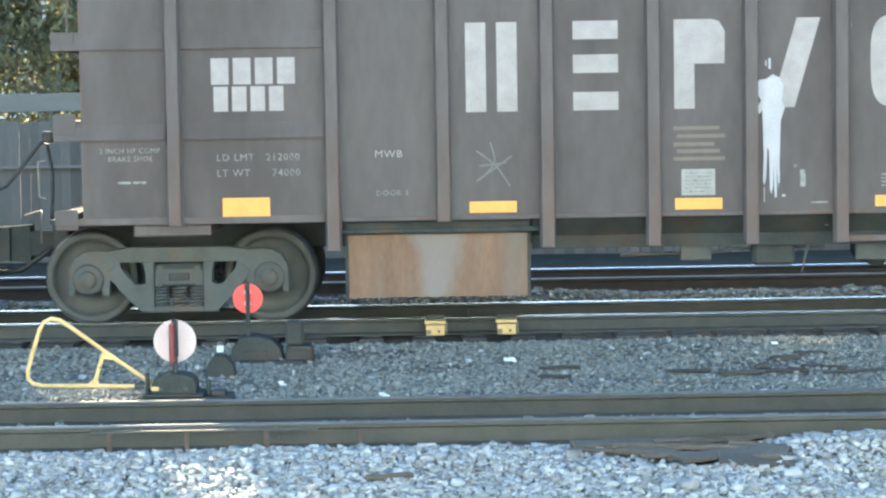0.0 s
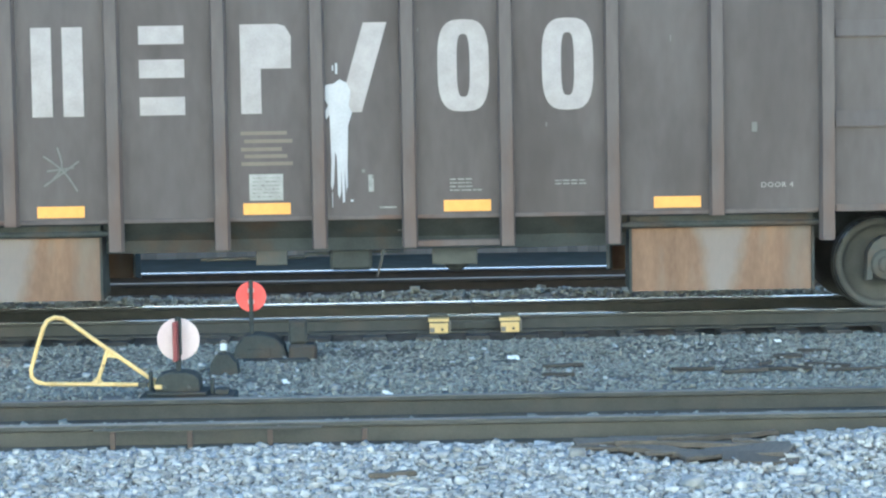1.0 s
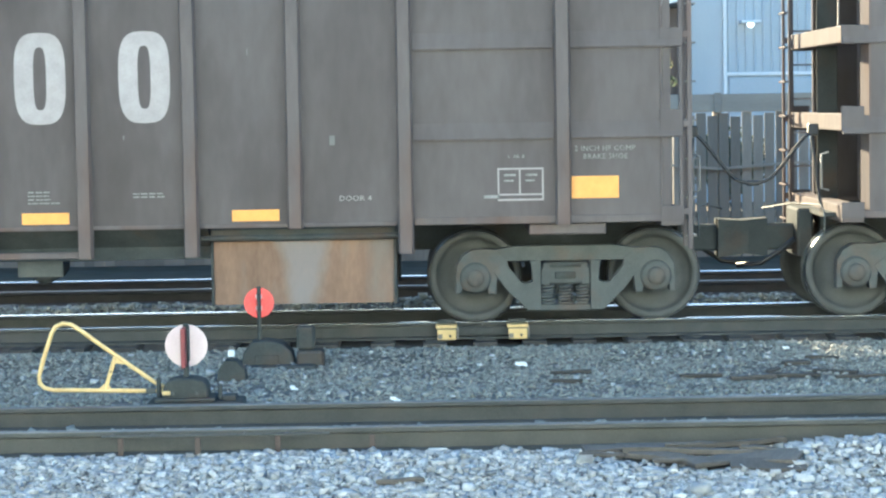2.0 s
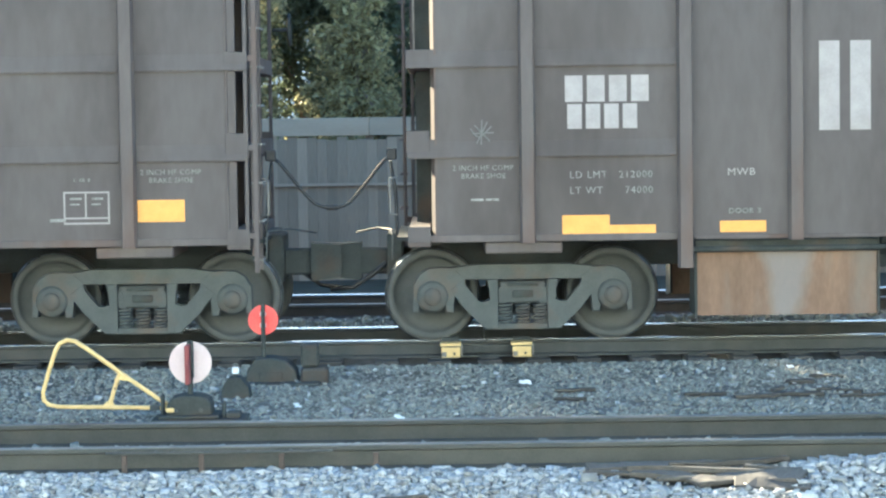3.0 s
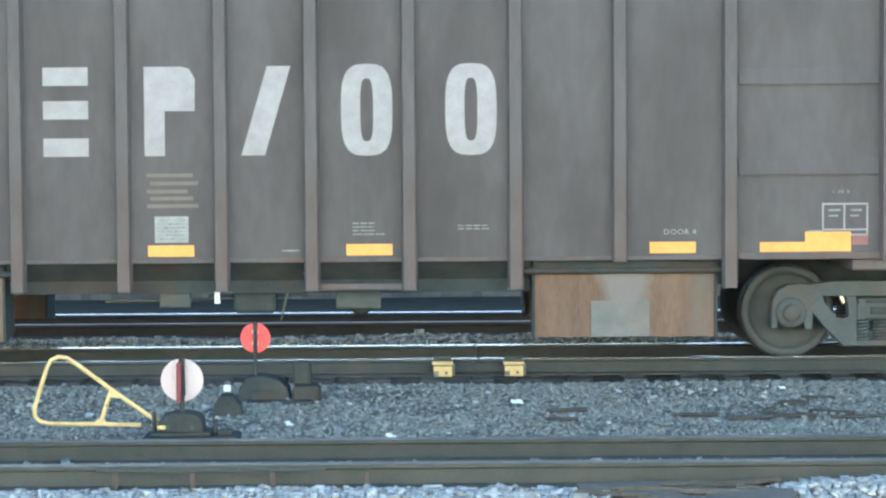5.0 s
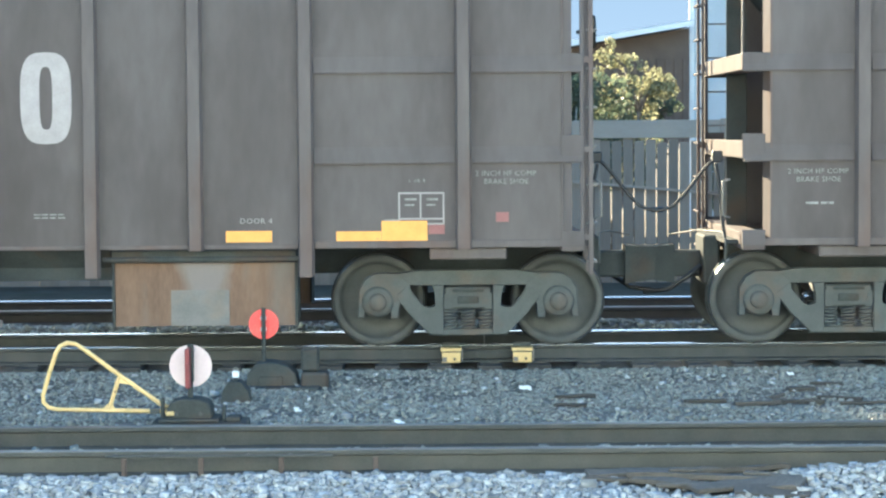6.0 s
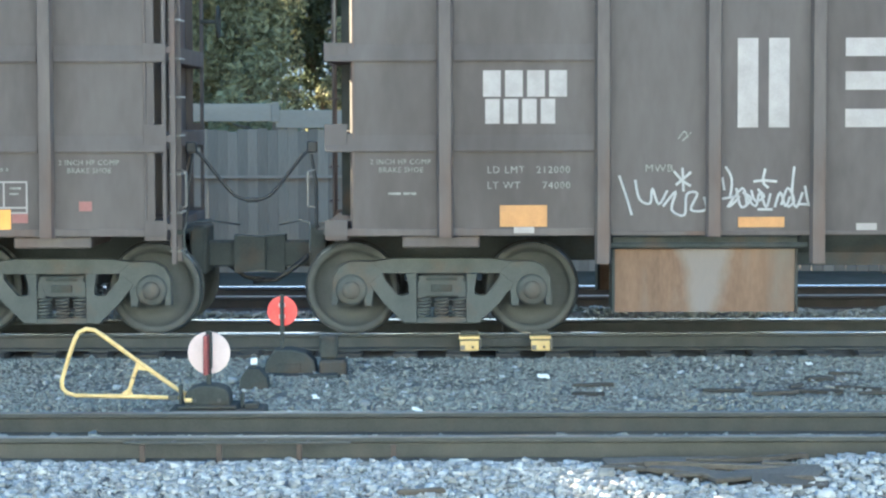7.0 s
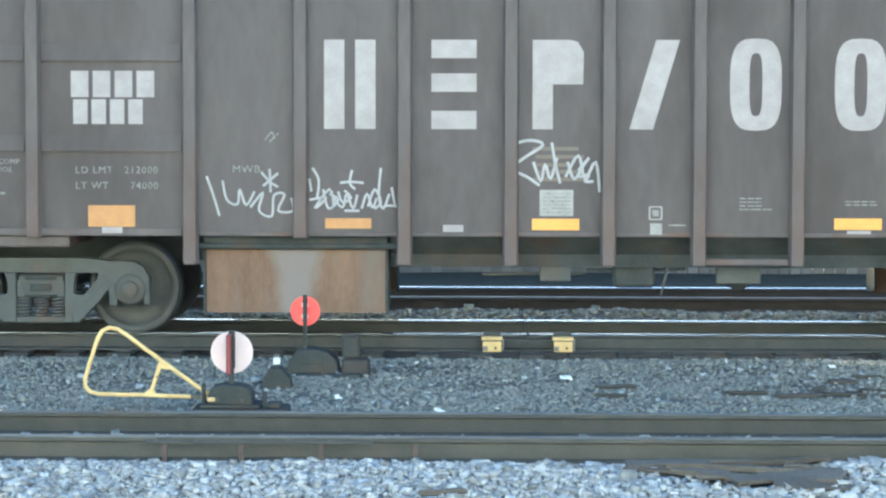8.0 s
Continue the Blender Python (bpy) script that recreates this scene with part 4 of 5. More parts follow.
def hopper_car():
    c = thing("hopper_car", (0, TRAIN_Y, BODY_Z), category="rail car", group="hopper cars of the train",
              label="brown steel ballast hopper car with white lettering blocks and amber markers")
    # side sheets with ribs, chords and sills
    for s in (-1, 1):
        bm = box(B(), -HALF + 0.352, HALF - 0.29, s * SIDE, s * (SIDE - 0.012), SILL, TOP - 0.02)
        sh = part("side_sheet", bm, "car_paint", c, "faded brown painted steel side")
        part("top_chord", box(B(), -HALF + 0.09, HALF - 0.09, s * (SIDE + 0.07), s * (SIDE - 0.05), TOP - 0.16, TOP, 0.012), "rib_paint", c)
        part("sill", box(B(), -HALF + 0.1, -4.40, s * (SIDE + 0.012), s * (SIDE - 0.10), SILL - 0.02, SILL + 0.05, 0.006), "rib_paint", c)
        part("sill", box(B(), 4.40, HALF - 0.1, s * (SIDE + 0.012), s * (SIDE - 0.10), SILL - 0.02, SILL + 0.05, 0.006), "rib_paint", c)
        part("sill", box(B(), -4.24, 4.24, s * (SIDE + 0.006), s * (SIDE - 0.06), SILL - 0.02, SILL + 0.02, 0.006), "rib_paint", c)
        long_rib = short_rib = None
        for r in RIBS:
            for m in (-1, 1):
                deep = r in (0.42, 1.33, 2.32, 4.32)
                z0 = 0.60 if deep else SILL - 0.03
                src = long_rib if deep else short_rib
                if src is None:
                    bm = B()
                    a, b, d = 0.075, 0.055, 0.10
                    pts = [(-a, 0), (-b, -d), (b, -d), (a, 0)]
                    lo = [bm.verts.new((x, s * (SIDE - 0.004) + (s * -y), z0)) for x, y in pts]
                    hi = [bm.verts.new((x, s * (SIDE - 0.004) + (s * -y), TOP - 0.165)) for x, y in pts]
                    bm.faces.new(lo)
                    bm.faces.new(hi[::-1])
                    for i in range(4):
                        bm.faces.new((lo[i], lo[(i + 1) % 4], hi[(i + 1) % 4], hi[i]))
                    src = part("rib", bm, "rib_paint", c, "brown pressed steel side rib", (m * r, 0, 0))
                    if deep:
                        long_rib = src
                    else:
                        short_rib = src
                else:
                    again(src, c, (m * r, 0, 0))
        # ledges that cross the two end bays
        for m in (-1, 1):
            for z in (1.66, 2.50):
                for a, b in ((4.40, 5.71), (5.87, 6.90)):
                    x0, x1 = sorted((m * a, m * b))
                    bm = prism_x(B(), [(s * (SIDE - 0.004), z + 0.16), (s * (SIDE + 0.034), z), (s * (SIDE + 0.030), z - 0.014), (s * (SIDE - 0.004), z - 0.016)], x0, x1)
                    part("ledge", bm, "car_paint", c)
    # ends: posts, cross beams, sloped sheet
    for m in (-1, 1):
        for s in (-1, 1):
            if m < 0 and s < 0:
                # a plate that runs back and a little outwards
                bm = B()
                lo, hi = ([bm.verts.new((-HALF + x, -SIDE + y, z)) for x, y in ((0.348, -0.008), (0.314, 0.25), (0.334, 0.25), (0.368, -0.008))] for z in (SILL - 0.02, TOP - 0.165))
                bm.faces.new(lo)
                bm.faces.new(hi)
                for i in range(4):
                    bm.faces.new((lo[i], lo[(i + 1) % 4], hi[(i + 1) % 4], hi[i]))
            else:
                x0, x1 = sorted((m * (HALF - (0.30 if m > 0 else 0.345)), m * (HALF - (0.275 if m > 0 else 0.325))))
                bm = box(B(), x0, x1, s * (SIDE + 0.012), s * (SIDE - (0.42 if m > 0 else 0.06)), SILL - 0.02, TOP - 0.165, 0.008)
            part("corner_post", bm, "rib_paint", c, "brown steel corner post")
            x0, x1 = sorted((m * (HALF - 0.75), m * (HALF - 0.66)))
            part("inner_post", box(B(), x0, x1, s * 0.75, s * 0.62, SILL + 0.06, TOP - 0.3, 0.006), "rib_paint", c)
        for z in (0.90, 1.755, 2.575, TOP - 0.17):
            x0, x1 = sorted((m * (HALF - 0.30), m * (HALF - 0.09)))
            part("end_beam", box(B(), x0, x1, -SIDE - 0.008, SIDE + 0.008, z - 0.08, z + 0.08, 0.008), "rib_paint", c, "brown steel beam across the end")
        part("slope_sheet", prism(B(), [(m * (HALF - 0.3), TOP - 0.1), (m * (HALF - 0.32), TOP - 0.1), (m * 4.42, 0.95), (m * 4.40, 0.95)], -SIDE + 0.02, SIDE - 0.02), "under_steel", c, "steep sloping hopper sheet")
        for s in (-1, 1):
            a, b = sorted((m * (HALF - 0.30), m * (HALF - 0.085)))
            for z0, z1 in ((SILL - 0.02, 1.01), (1.675, 1.905), (2.485, 2.66)):
                part("corner_plate", box(B(), a, b, s * (SIDE + 0.022), s * (SIDE + 0.011), z0, z1, 0.003), "car_paint", c, "faded brown steel plate at the corner")
            a, b = sorted((m * (HALF - 0.20), m * (HALF - 0.272)))
            if m > 0:
                part("corner_web", box(B(), a, b, s * (SIDE - 0.004), s * (SIDE - 0.014), SILL + 0.10, TOP - 0.165), "car_paint", c, "brown steel web at the corner")
            if m > 0 or s > 0:
                part("edge_post", box(B(), *sorted((m * (HALF - 0.125), m * (HALF - 0.088))), s * (SIDE + 0.018), s * (SIDE - 0.03), SILL - 0.02, TOP - 0.165, 0.004), "car_paint", c)
        if m < 0:
            for k in range(8):
                z = 0.90 + 0.36 * k
                part("grab_iron", tube(B(), [(-HALF + 0.10, SIDE + 0.02, z), (-HALF + 0.10, SIDE + 0.075, z), (-HALF + 0.52, SIDE + 0.075, z), (-HALF + 0.52, SIDE + 0.02, z)], 0.011, 6), "lever_steel", c, "steel grab iron", smooth=True)
            # Plate added inside the open end to close off its shaded cavity.
            part("inner_web", box(B(), -HALF + 0.155, -HALF + 0.36, 0.20, 0.22, SILL + 0.03, TOP - 0.26, 0.003), "under_steel", c, "steel plate added inside the end to darken its cavity")
            part("vent_rod", rod(B(), (-HALF + 0.16, -1.02, 2.66), (-HALF + 0.16, -1.02, TOP - 0.2), 0.012, 6), "lever_steel", c, "thin upright rod at the end")
        part("body_bolster", box(B(), m * TRUCK - 0.36, m * TRUCK + 0.36, -SIDE + 0.03, SIDE - 0.03, SILL - 0.13, SILL - 0.025, 0.012), "rib_paint", c)
        part("end_platform", box(B(), *sorted((m * (HALF + 0.02), m * 4.9)), -1.2, 1.2, SILL - 0.02, SILL + 0.02), "under_steel", c)
        # coupler, lever and hoses
        cp = part("coupler", box(B(), *sorted((m * (HALF + 0.42), m * (HALF - 0.5))), -0.10, 0.10, 0.48, 0.74, 0.02), "under_steel", c, "cast steel knuckle coupler")
        part("knuckle", prism(B(), [(m * (HALF + 0.40), 0.42), (m * (HALF + 0.70), 0.46), (m * (HALF + 0.705), 0.78), (m * (HALF + 0.40), 0.80)], -0.17 * m - 0.02, 0.12 * m), "under_steel", cp)
        part("striker", box(B(), *sorted((m * (HALF - 0.02), m * (HALF + 0.14))), -0.36, 0.36, 0.42, 0.90, 0.02), "under_steel", c)
        part("cut_lever", tube(B(), [(m * (HALF + 0.06), -1.45, 0.70), (m * (HALF + 0.06), -1.45, 0.92), (m * (HALF + 0.07), -1.30, 0.98), (m * (HALF + 0.22), -0.5, 0.96), (m * (HALF + 0.45), -0.1, 0.90)], 0.009, 6), "truck_steel", c, "bent steel uncoupling lever", smooth=True)
        hs = [(m * (HALF + 0.15), 0.25 * m, 0.60), (m * (HALF + 0.30), 0.25 * m, 0.48), (m * (HALF + 0.48), 0.2 * m, 0.36), (m * (HALF + 0.71), 0.1 * m, 0.33)]
        part("air_hose", tube(B(), hs, 0.026, 8), "rubber", c, "black rubber air hose", smooth=True)
        part("junction_box", box(B(), *sorted((m * (HALF + 0.02), m * (HALF + 0.12))), -0.94, -0.85, 1.63, 1.74, 0.012), "rubber", c)
        part("conduit", tube(B(), [(m * (HALF + 0.08), -0.90, 1.62), (m * (HALF + 0.04), -0.86, 1.35), (m * (HALF + 0.03), -0.95, 1.1), (m * (HALF + 0.02), -1.1, 0.92)], 0.017, 7), "rubber", c, smooth=True)
        part("grab_iron", tube(B(), [(m * (HALF + 0.01), -1.42, 1.12), (m * (HALF + 0.08), -1.42, 1.14), (m * (HALF + 0.08), -1.42, 1.46), (m * (HALF + 0.01), -1.42, 1.48)], 0.012, 6), "lever_steel", c, "steel grab iron", smooth=True)
        # ladders stand at opposite corners
        for s, xo, wide in ((-m, -0.045, 0.045) if m > 0 else (-m, -0.035, 0.028),):
            lad = part("ladder", box(box(B(), *sorted((m * (HALF + xo), m * (HALF + xo + wide))), s * 1.50, s * 1.545, 0.60, TOP + 0.02, 0.004), *sorted((m * (HALF + xo), m * (HALF + xo + wide))), s * 1.08, s * 1.125, 0.60, TOP + 0.02, 0.004), "rib_paint", c, "steel end ladder")
            if m > 0:
                part("end_post", box(B(), *sorted((m * (HALF - 0.088), m * (HALF - 0.045))), s * 1.36, s * 1.32, 0.75, TOP - 0.02, 0.005), "rib_paint", c)
            for k in range(9):
                z = 0.72 + 0.36 * k
                part("rung", tube(B(), [(m * (HALF + xo - 0.02), s * 1.52, z), (m * (HALF + xo + wide + 0.03), s * 1.52, z), (m * (HALF + xo + wide + 0.03), s * 1.10, z), (m * (HALF + xo - 0.02), s * 1.10, z)], 0.011, 6), "lever_steel" if m > 0 else "rib_paint", lad)
            for z in (0.95, 1.77, 2.60):
                part("bracket", box(B(), *sorted((m * (HALF - 0.12), m * (HALF + xo + 0.01))), s * 1.49, s * 1.545, z - 0.03, z + 0.03, 0.004), "rib_paint", lad)
    # brake wheel on the right end
    bm = B()
    tube(bm, [(HALF + 0.16, 0.75 + 0.16 * math.cos(a), 2.95 + 0.16 * math.sin(a)) for a in np.linspace(0, 6.283, 25)[:-1]], 0.014, 6, True)
    for a in np.linspace(0, 6.283, 5)[:-1]:
        rod(bm, (HALF + 0.16, 0.75, 2.95), (HALF + 0.16, 0.75 + 0.155 * math.cos(a), 2.95 + 0.155 * math.sin(a)), 0.01, 6)
    rod(bm, (HALF - 0.02, 0.75, 2.95), (HALF + 0.18, 0.75, 2.95), 0.02, 8)
    part("brake_wheel", bm, "under_steel", c, "round steel hand brake wheel", smooth=True)
    # the cable to the next car
    pts = []
    gap = PITCH - 2 * HALF
    for k in np.linspace(0, 1, 21):
        sag = float(np.interp(k, [0, 0.06, 0.16, 0.27, 0.36, 0.44, 0.56, 0.64, 0.73, 0.84, 0.94, 1], [0, 0.05, 0.19, 0.35, 0.45, 0.48, 0.48, 0.45, 0.35, 0.19, 0.05, 0]))
        pts.append((HALF + 0.09 + k * (gap - 0.18), -0.89, 1.66 - sag))
    part("jumper_cable", tube(B(), pts, 0.017, 7), "rubber", c, "black cable sagging to the next car", smooth=True)
    part("cable_plug", rod(B(), pts[9], pts[11], 0.027, 10), "rubber", c)
    # hopper bottom between the chutes
    for s in (-1, 1):
        part("hopper_side", box(B(), -2.46, 2.46, s * (SIDE - 0.30), s * (SIDE - 0.28), 0.56, SILL + 0.05), "under_steel", c, "dark steel hopper bottom set back under the side")
        part("cross_strip", box(B(), 0.36, 1.40, s * (SIDE + 0.02), s * (SIDE - 0.02), 0.60, 0.66, 0.006), "rib_paint", c)
        part("slope_lip", prism_x(B(), [(s * (SIDE - 0.28), SILL), (s * (SIDE - 0.06), SILL - 0.005), (s * (SIDE - 0.28), SILL - 0.20)], -2.46, 2.46), "under_steel", c)
    part("centre_sill", box(B(), -HALF + 0.1, HALF - 0.1, -0.28, 0.28, 0.55, 0.88, 0.01), "under_steel", c)
    for k, (z, y, a, b) in enumerate(((0.57, -1.16, -2.3, -0.9), (0.52, -1.05, -0.6, 0.35), (0.56, -1.12, 0.9, 2.2), (0.47, -0.95, -1.6, -0.6))):
        part("brake_rod", rod(B(), (a, y, z), (b, y, z + 0.01), 0.018, 8), "truck_steel", c)
    part("air_reservoir", lathe(B(), [(0, -0.35), (0.10, -0.34), (0.15, -0.28), (0.15, 0.28), (0.10, 0.34), (0, 0.35)], 20, (0.85, -0.75, 0.48)), "under_steel", c, smooth=True)
    part("brake_valve", box(B(), -0.35, 0.05, -1.18, -0.95, 0.36, 0.58, 0.03), "under_steel", c)
    part("bracket_plate", box(B(), 0.62, 1.05, -1.20, -1.17, 0.40, 0.62, 0.01), "truck_steel", c)
    part("bracket_plate", box(B(), -1.05, -0.75, -1.22, -1.19, 0.42, 0.58, 0.01), "truck_steel", c)
    part("hanger", rod(B(), (0.18, -1.2, 0.62), (0.10, -1.24, 0.30), 0.018, 6, 0.010), "truck_steel", c)
    # chutes
    for m in (-1, 1):
        for s in (-1, 1):
            pts = [(-0.845, -0.295), (0.845, -0.295), (0.845, 0.30), (-0.845, 0.30)]
            bm = prism(B(), pts, s * -0.02, s * 0.01)
            ch = part("chute", bm, "chute_rust", c, "rusty discharge chute scoured pale by stone", (m * 3.35, s * 1.36, 0.425))
            for x in (-0.86, 0.86):
                part("chute_cheek", prism_x(B(), [(s * 0.03, -0.31), (s * 0.03, 0.32), (s * -0.35, 0.40), (s * -0.45, -0.25)], x - 0.012, x + 0.012), "under_steel", ch)
        part("chute_top", box(B(), m * 3.35 - 0.87, m * 3.35 + 0.87, -1.40, 1.40, 0.74, SILL - 0.03, 0.01), "under_steel", c)
        part("gate_shaft", rod(B(), (m * 3.35 - 0.95, -1.43, 0.76), (m * 3.35 + 0.95, -1.43, 0.76), 0.028, 10), "under_steel", c)
    # trucks
    for m in (-1, 1):
        for s in (-1, 1):
            side_frame(c, m * TRUCK, s)
        part("truck_bolster", box(B(), m * TRUCK - 0.2, m * TRUCK + 0.2, -0.86, 0.86, 0.30, 0.52, 0.02), "truck_steel", c)
        for k in (-1, 1):
            wheelset(c, m * TRUCK + k * AXLE)
    return c


CAR = hopper_car()
CARS = [copy_thing(CAR, pose(i * PITCH, TRAIN_Y, BODY_Z)) for i in (1, 2, 3)]
CARS.insert(0, CAR)
LEFT_END_0 = 11.737 - 2 * PITCH       # left end of the leading car at the start


# ---- markings; u is metres from the car's left end, z over the rail ----
FACE = -SIDE - 0.004


def flat(bm, outline, d=0.004):
    """A thin painted shape on the side sheet, from (u, z) points."""
    a = [bm.verts.new((u - HALF, FACE, z)) for u, z in outline]
    b = [bm.verts.new((u - HALF, FACE - d, z)) for u, z in outline]
    k = len(a)
    bm.faces.new(a)
    bm.faces.new(b[::-1])
    for i in range(k):
        bm.faces.new((a[i], b[i], b[(i + 1) % k], a[(i + 1) % k]))
    return bm


def bar(bm, u0, u1, z0, z1, d=0.004):
    return flat(bm, [(u0, z0), (u1, z0), (u1, z1), (u0, z1)], d)


def ring(bm, u0, u1, z0, z1, t, seg=28, power=3.2, d=0.004):
    """An upright rounded ring with bars of width t."""
    cu, cz = (u0 + u1) / 2, (z0 + z1) / 2

    def curve(ru, rz):
        out = []
        for i in range(seg):
            a = 2 * math.pi * i / seg
            c, s = math.cos(a), math.sin(a)
            out.append((cu + ru * math.copysign(abs(c) ** (2 / power), c), cz + rz * math.copysign(abs(s) ** (2 / power), s)))
        return out
    o, n = curve((u1 - u0) / 2, (z1 - z0) / 2), curve((u1 - u0) / 2 - t, (z1 - z0) / 2 - t * 0.75)
    rows = []
    for pts, y in ((o, FACE), (o, FACE - d), (n, FACE - d), (n, FACE)):
        rows.append([bm.verts.new((u - HALF, y, z)) for u, z in pts])
    for p, q in zip(rows, rows[1:]):
        for i in range(seg):
            bm.faces.new((p[i], p[(i + 1) % seg], q[(i + 1) % seg], q[i]))
    return bm


def words(car, text, u, z, height, material="sign_white", wide=1.0, spacing=1.1):
    cu = bpy.data.curves.new("lettering", "FONT")
    cu.body, cu.size, cu.extrude, cu.space_character = text, height * 1.38, 0.0015, spacing
    cu.resolution_u = 2
    tmp = new("lettering", cu)
    bpy.context.view_layer.update()
    me = bpy.data.meshes.new_from_object(tmp.evaluated_get(bpy.context.evaluated_depsgraph_get()))
    bpy.data.objects.remove(tmp)
    me.materials.clear()
    me.materials.append(MATS[material])
    ob = new("lettering", me)
    ob.parent = car
    ob.matrix_local = Matrix.Translation((u - HALF, FACE - 0.003, z)) @ Euler((radians(90), 0, 0)).to_matrix().to_4x4() @ Matrix.Diagonal((wide, 1, 1, 1))
    ob["label"] = "small white stencilled lettering"
    return tagged(ob, kind="stuff")


def dashes(car, u0, u1, z, h, material="faded_white", gaps=4, seed=1):
    """Unreadable small print as short bars."""
    r = random.Random(seed)
    bm, u, step = B(), u0, (u1 - u0) / gaps
    for i in range(gaps):
        bar(bm, u0 + i * step, u0 + (i + r.uniform(0.7, 0.92)) * step, z, z + h)
    return tagged(part("small_print", bm, material, car, "faded small print"), kind="stuff")


def big_blocks(car):
    """The painted name, as six plain white shapes of its size."""
    z0, z1 = 1.863, 2.692

    def mark(bm):
        part("white_mark", bm, "sign_white", car, "large worn white painted shape")
    mark(bar(B(), 3.93, 4.12, z0, z1))
    mark(bar(B(), 4.22, 4.41, z0, z1))
    for z in (z0, 2.21, z1 - 0.17):
        mark(bar(B(), 4.93, 5.35, z, z + 0.17))
    mark(flat(B(), [(5.87, z0), (6.06, z0), (6.06, 2.28), (6.34, 2.28), (6.345, 2.58), (6.29, z1 - 0.02), (6.22, z1), (5.87, z1)]))
    mark(flat(B(), [(6.77, z0), (6.99, z0), (7.235, z1), (7.015, z1)]))
    for u in (7.70, 8.67):
        mark(ring(B(), u, u + 0.48, z0 - 0.01, z1 + 0.015, 0.18))


def number_bars(car):
    """The reporting mark and number, as plain bars."""
    for i in range(4):
        u = 1.565 + i * 0.205
        part("number_bar", bar(B(), u, u + 0.165, 2.155, 2.40), "sign_white", car, "plain white number bar")
    for i in range(4):
        u = 1.585 + i * 0.172
        part("number_bar", bar(B(), u, u + 0.135, 1.905, 2.135), "sign_white", car, "plain white number bar")


def marker(car, u0, u1, z0, z1, material="reflector"):
    part("reflector", bar(B(), u0, u1, z0, z1, 0.006), material, car, "amber reflective marker" if material == "reflector" else "dull worn amber marker")


def notice(car, u):
    nb = part("notice", bar(B(), u, u + 0.315, 1.055, 1.30, 0.005), "notice", car, "pale grey printed notice")
    bm = B()
    for i in range(6):
        a = [bm.verts.new((u + x - HALF, FACE - 0.007, 1.085 + i * 0.035 + dz)) for x, dz in ((0.03, 0), (0.285, 0), (0.285, 0.011), (0.03, 0.011))]
        bm.faces.new(a)
    part("print_line", bm, "faded_white", nb)
    for i, z in enumerate((1.38, 1.45, 1.515, 1.59, 1.665)):
        part("faded_line", bar(B(), u - 0.07 + 0.03 * (i % 2), u + 0.41 - 0.05 * (i % 3), z, z + 0.035, 0.003), "patch", car, "faded rust-toned line of old lettering")


def scribble(car, strokes, r=0.0125):
    """A sprayed scrawl, as thin flat strokes."""
    bm = B()
    for st in strokes:
        pts = [Vector((u - HALF, FACE - 0.003, z)) for u, z in st]
        out = [pts[0]]
        for i in range(len(pts) - 1):
            p0, p1, p2, p3 = pts[max(i - 1, 0)], pts[i], pts[i + 1], pts[min(i + 2, len(pts) - 1)]
            for k in (0.25, 0.5, 0.75, 1.0):
                out.append(0.5 * (2 * p1 + (p2 - p0) * k + (2 * p0 - 5 * p1 + 4 * p2 - p3) * k * k + (3 * p1 - p0 - 3 * p2 + p3) * k ** 3))
        tube(bm, out, r, 5)
    for v in bm.verts:
        v.co.y = FACE - 0.003 + (v.co.y - FACE + 0.003) * 0.25
    return part("scrawl", bm, "spray", car, "pale sprayed scrawl")


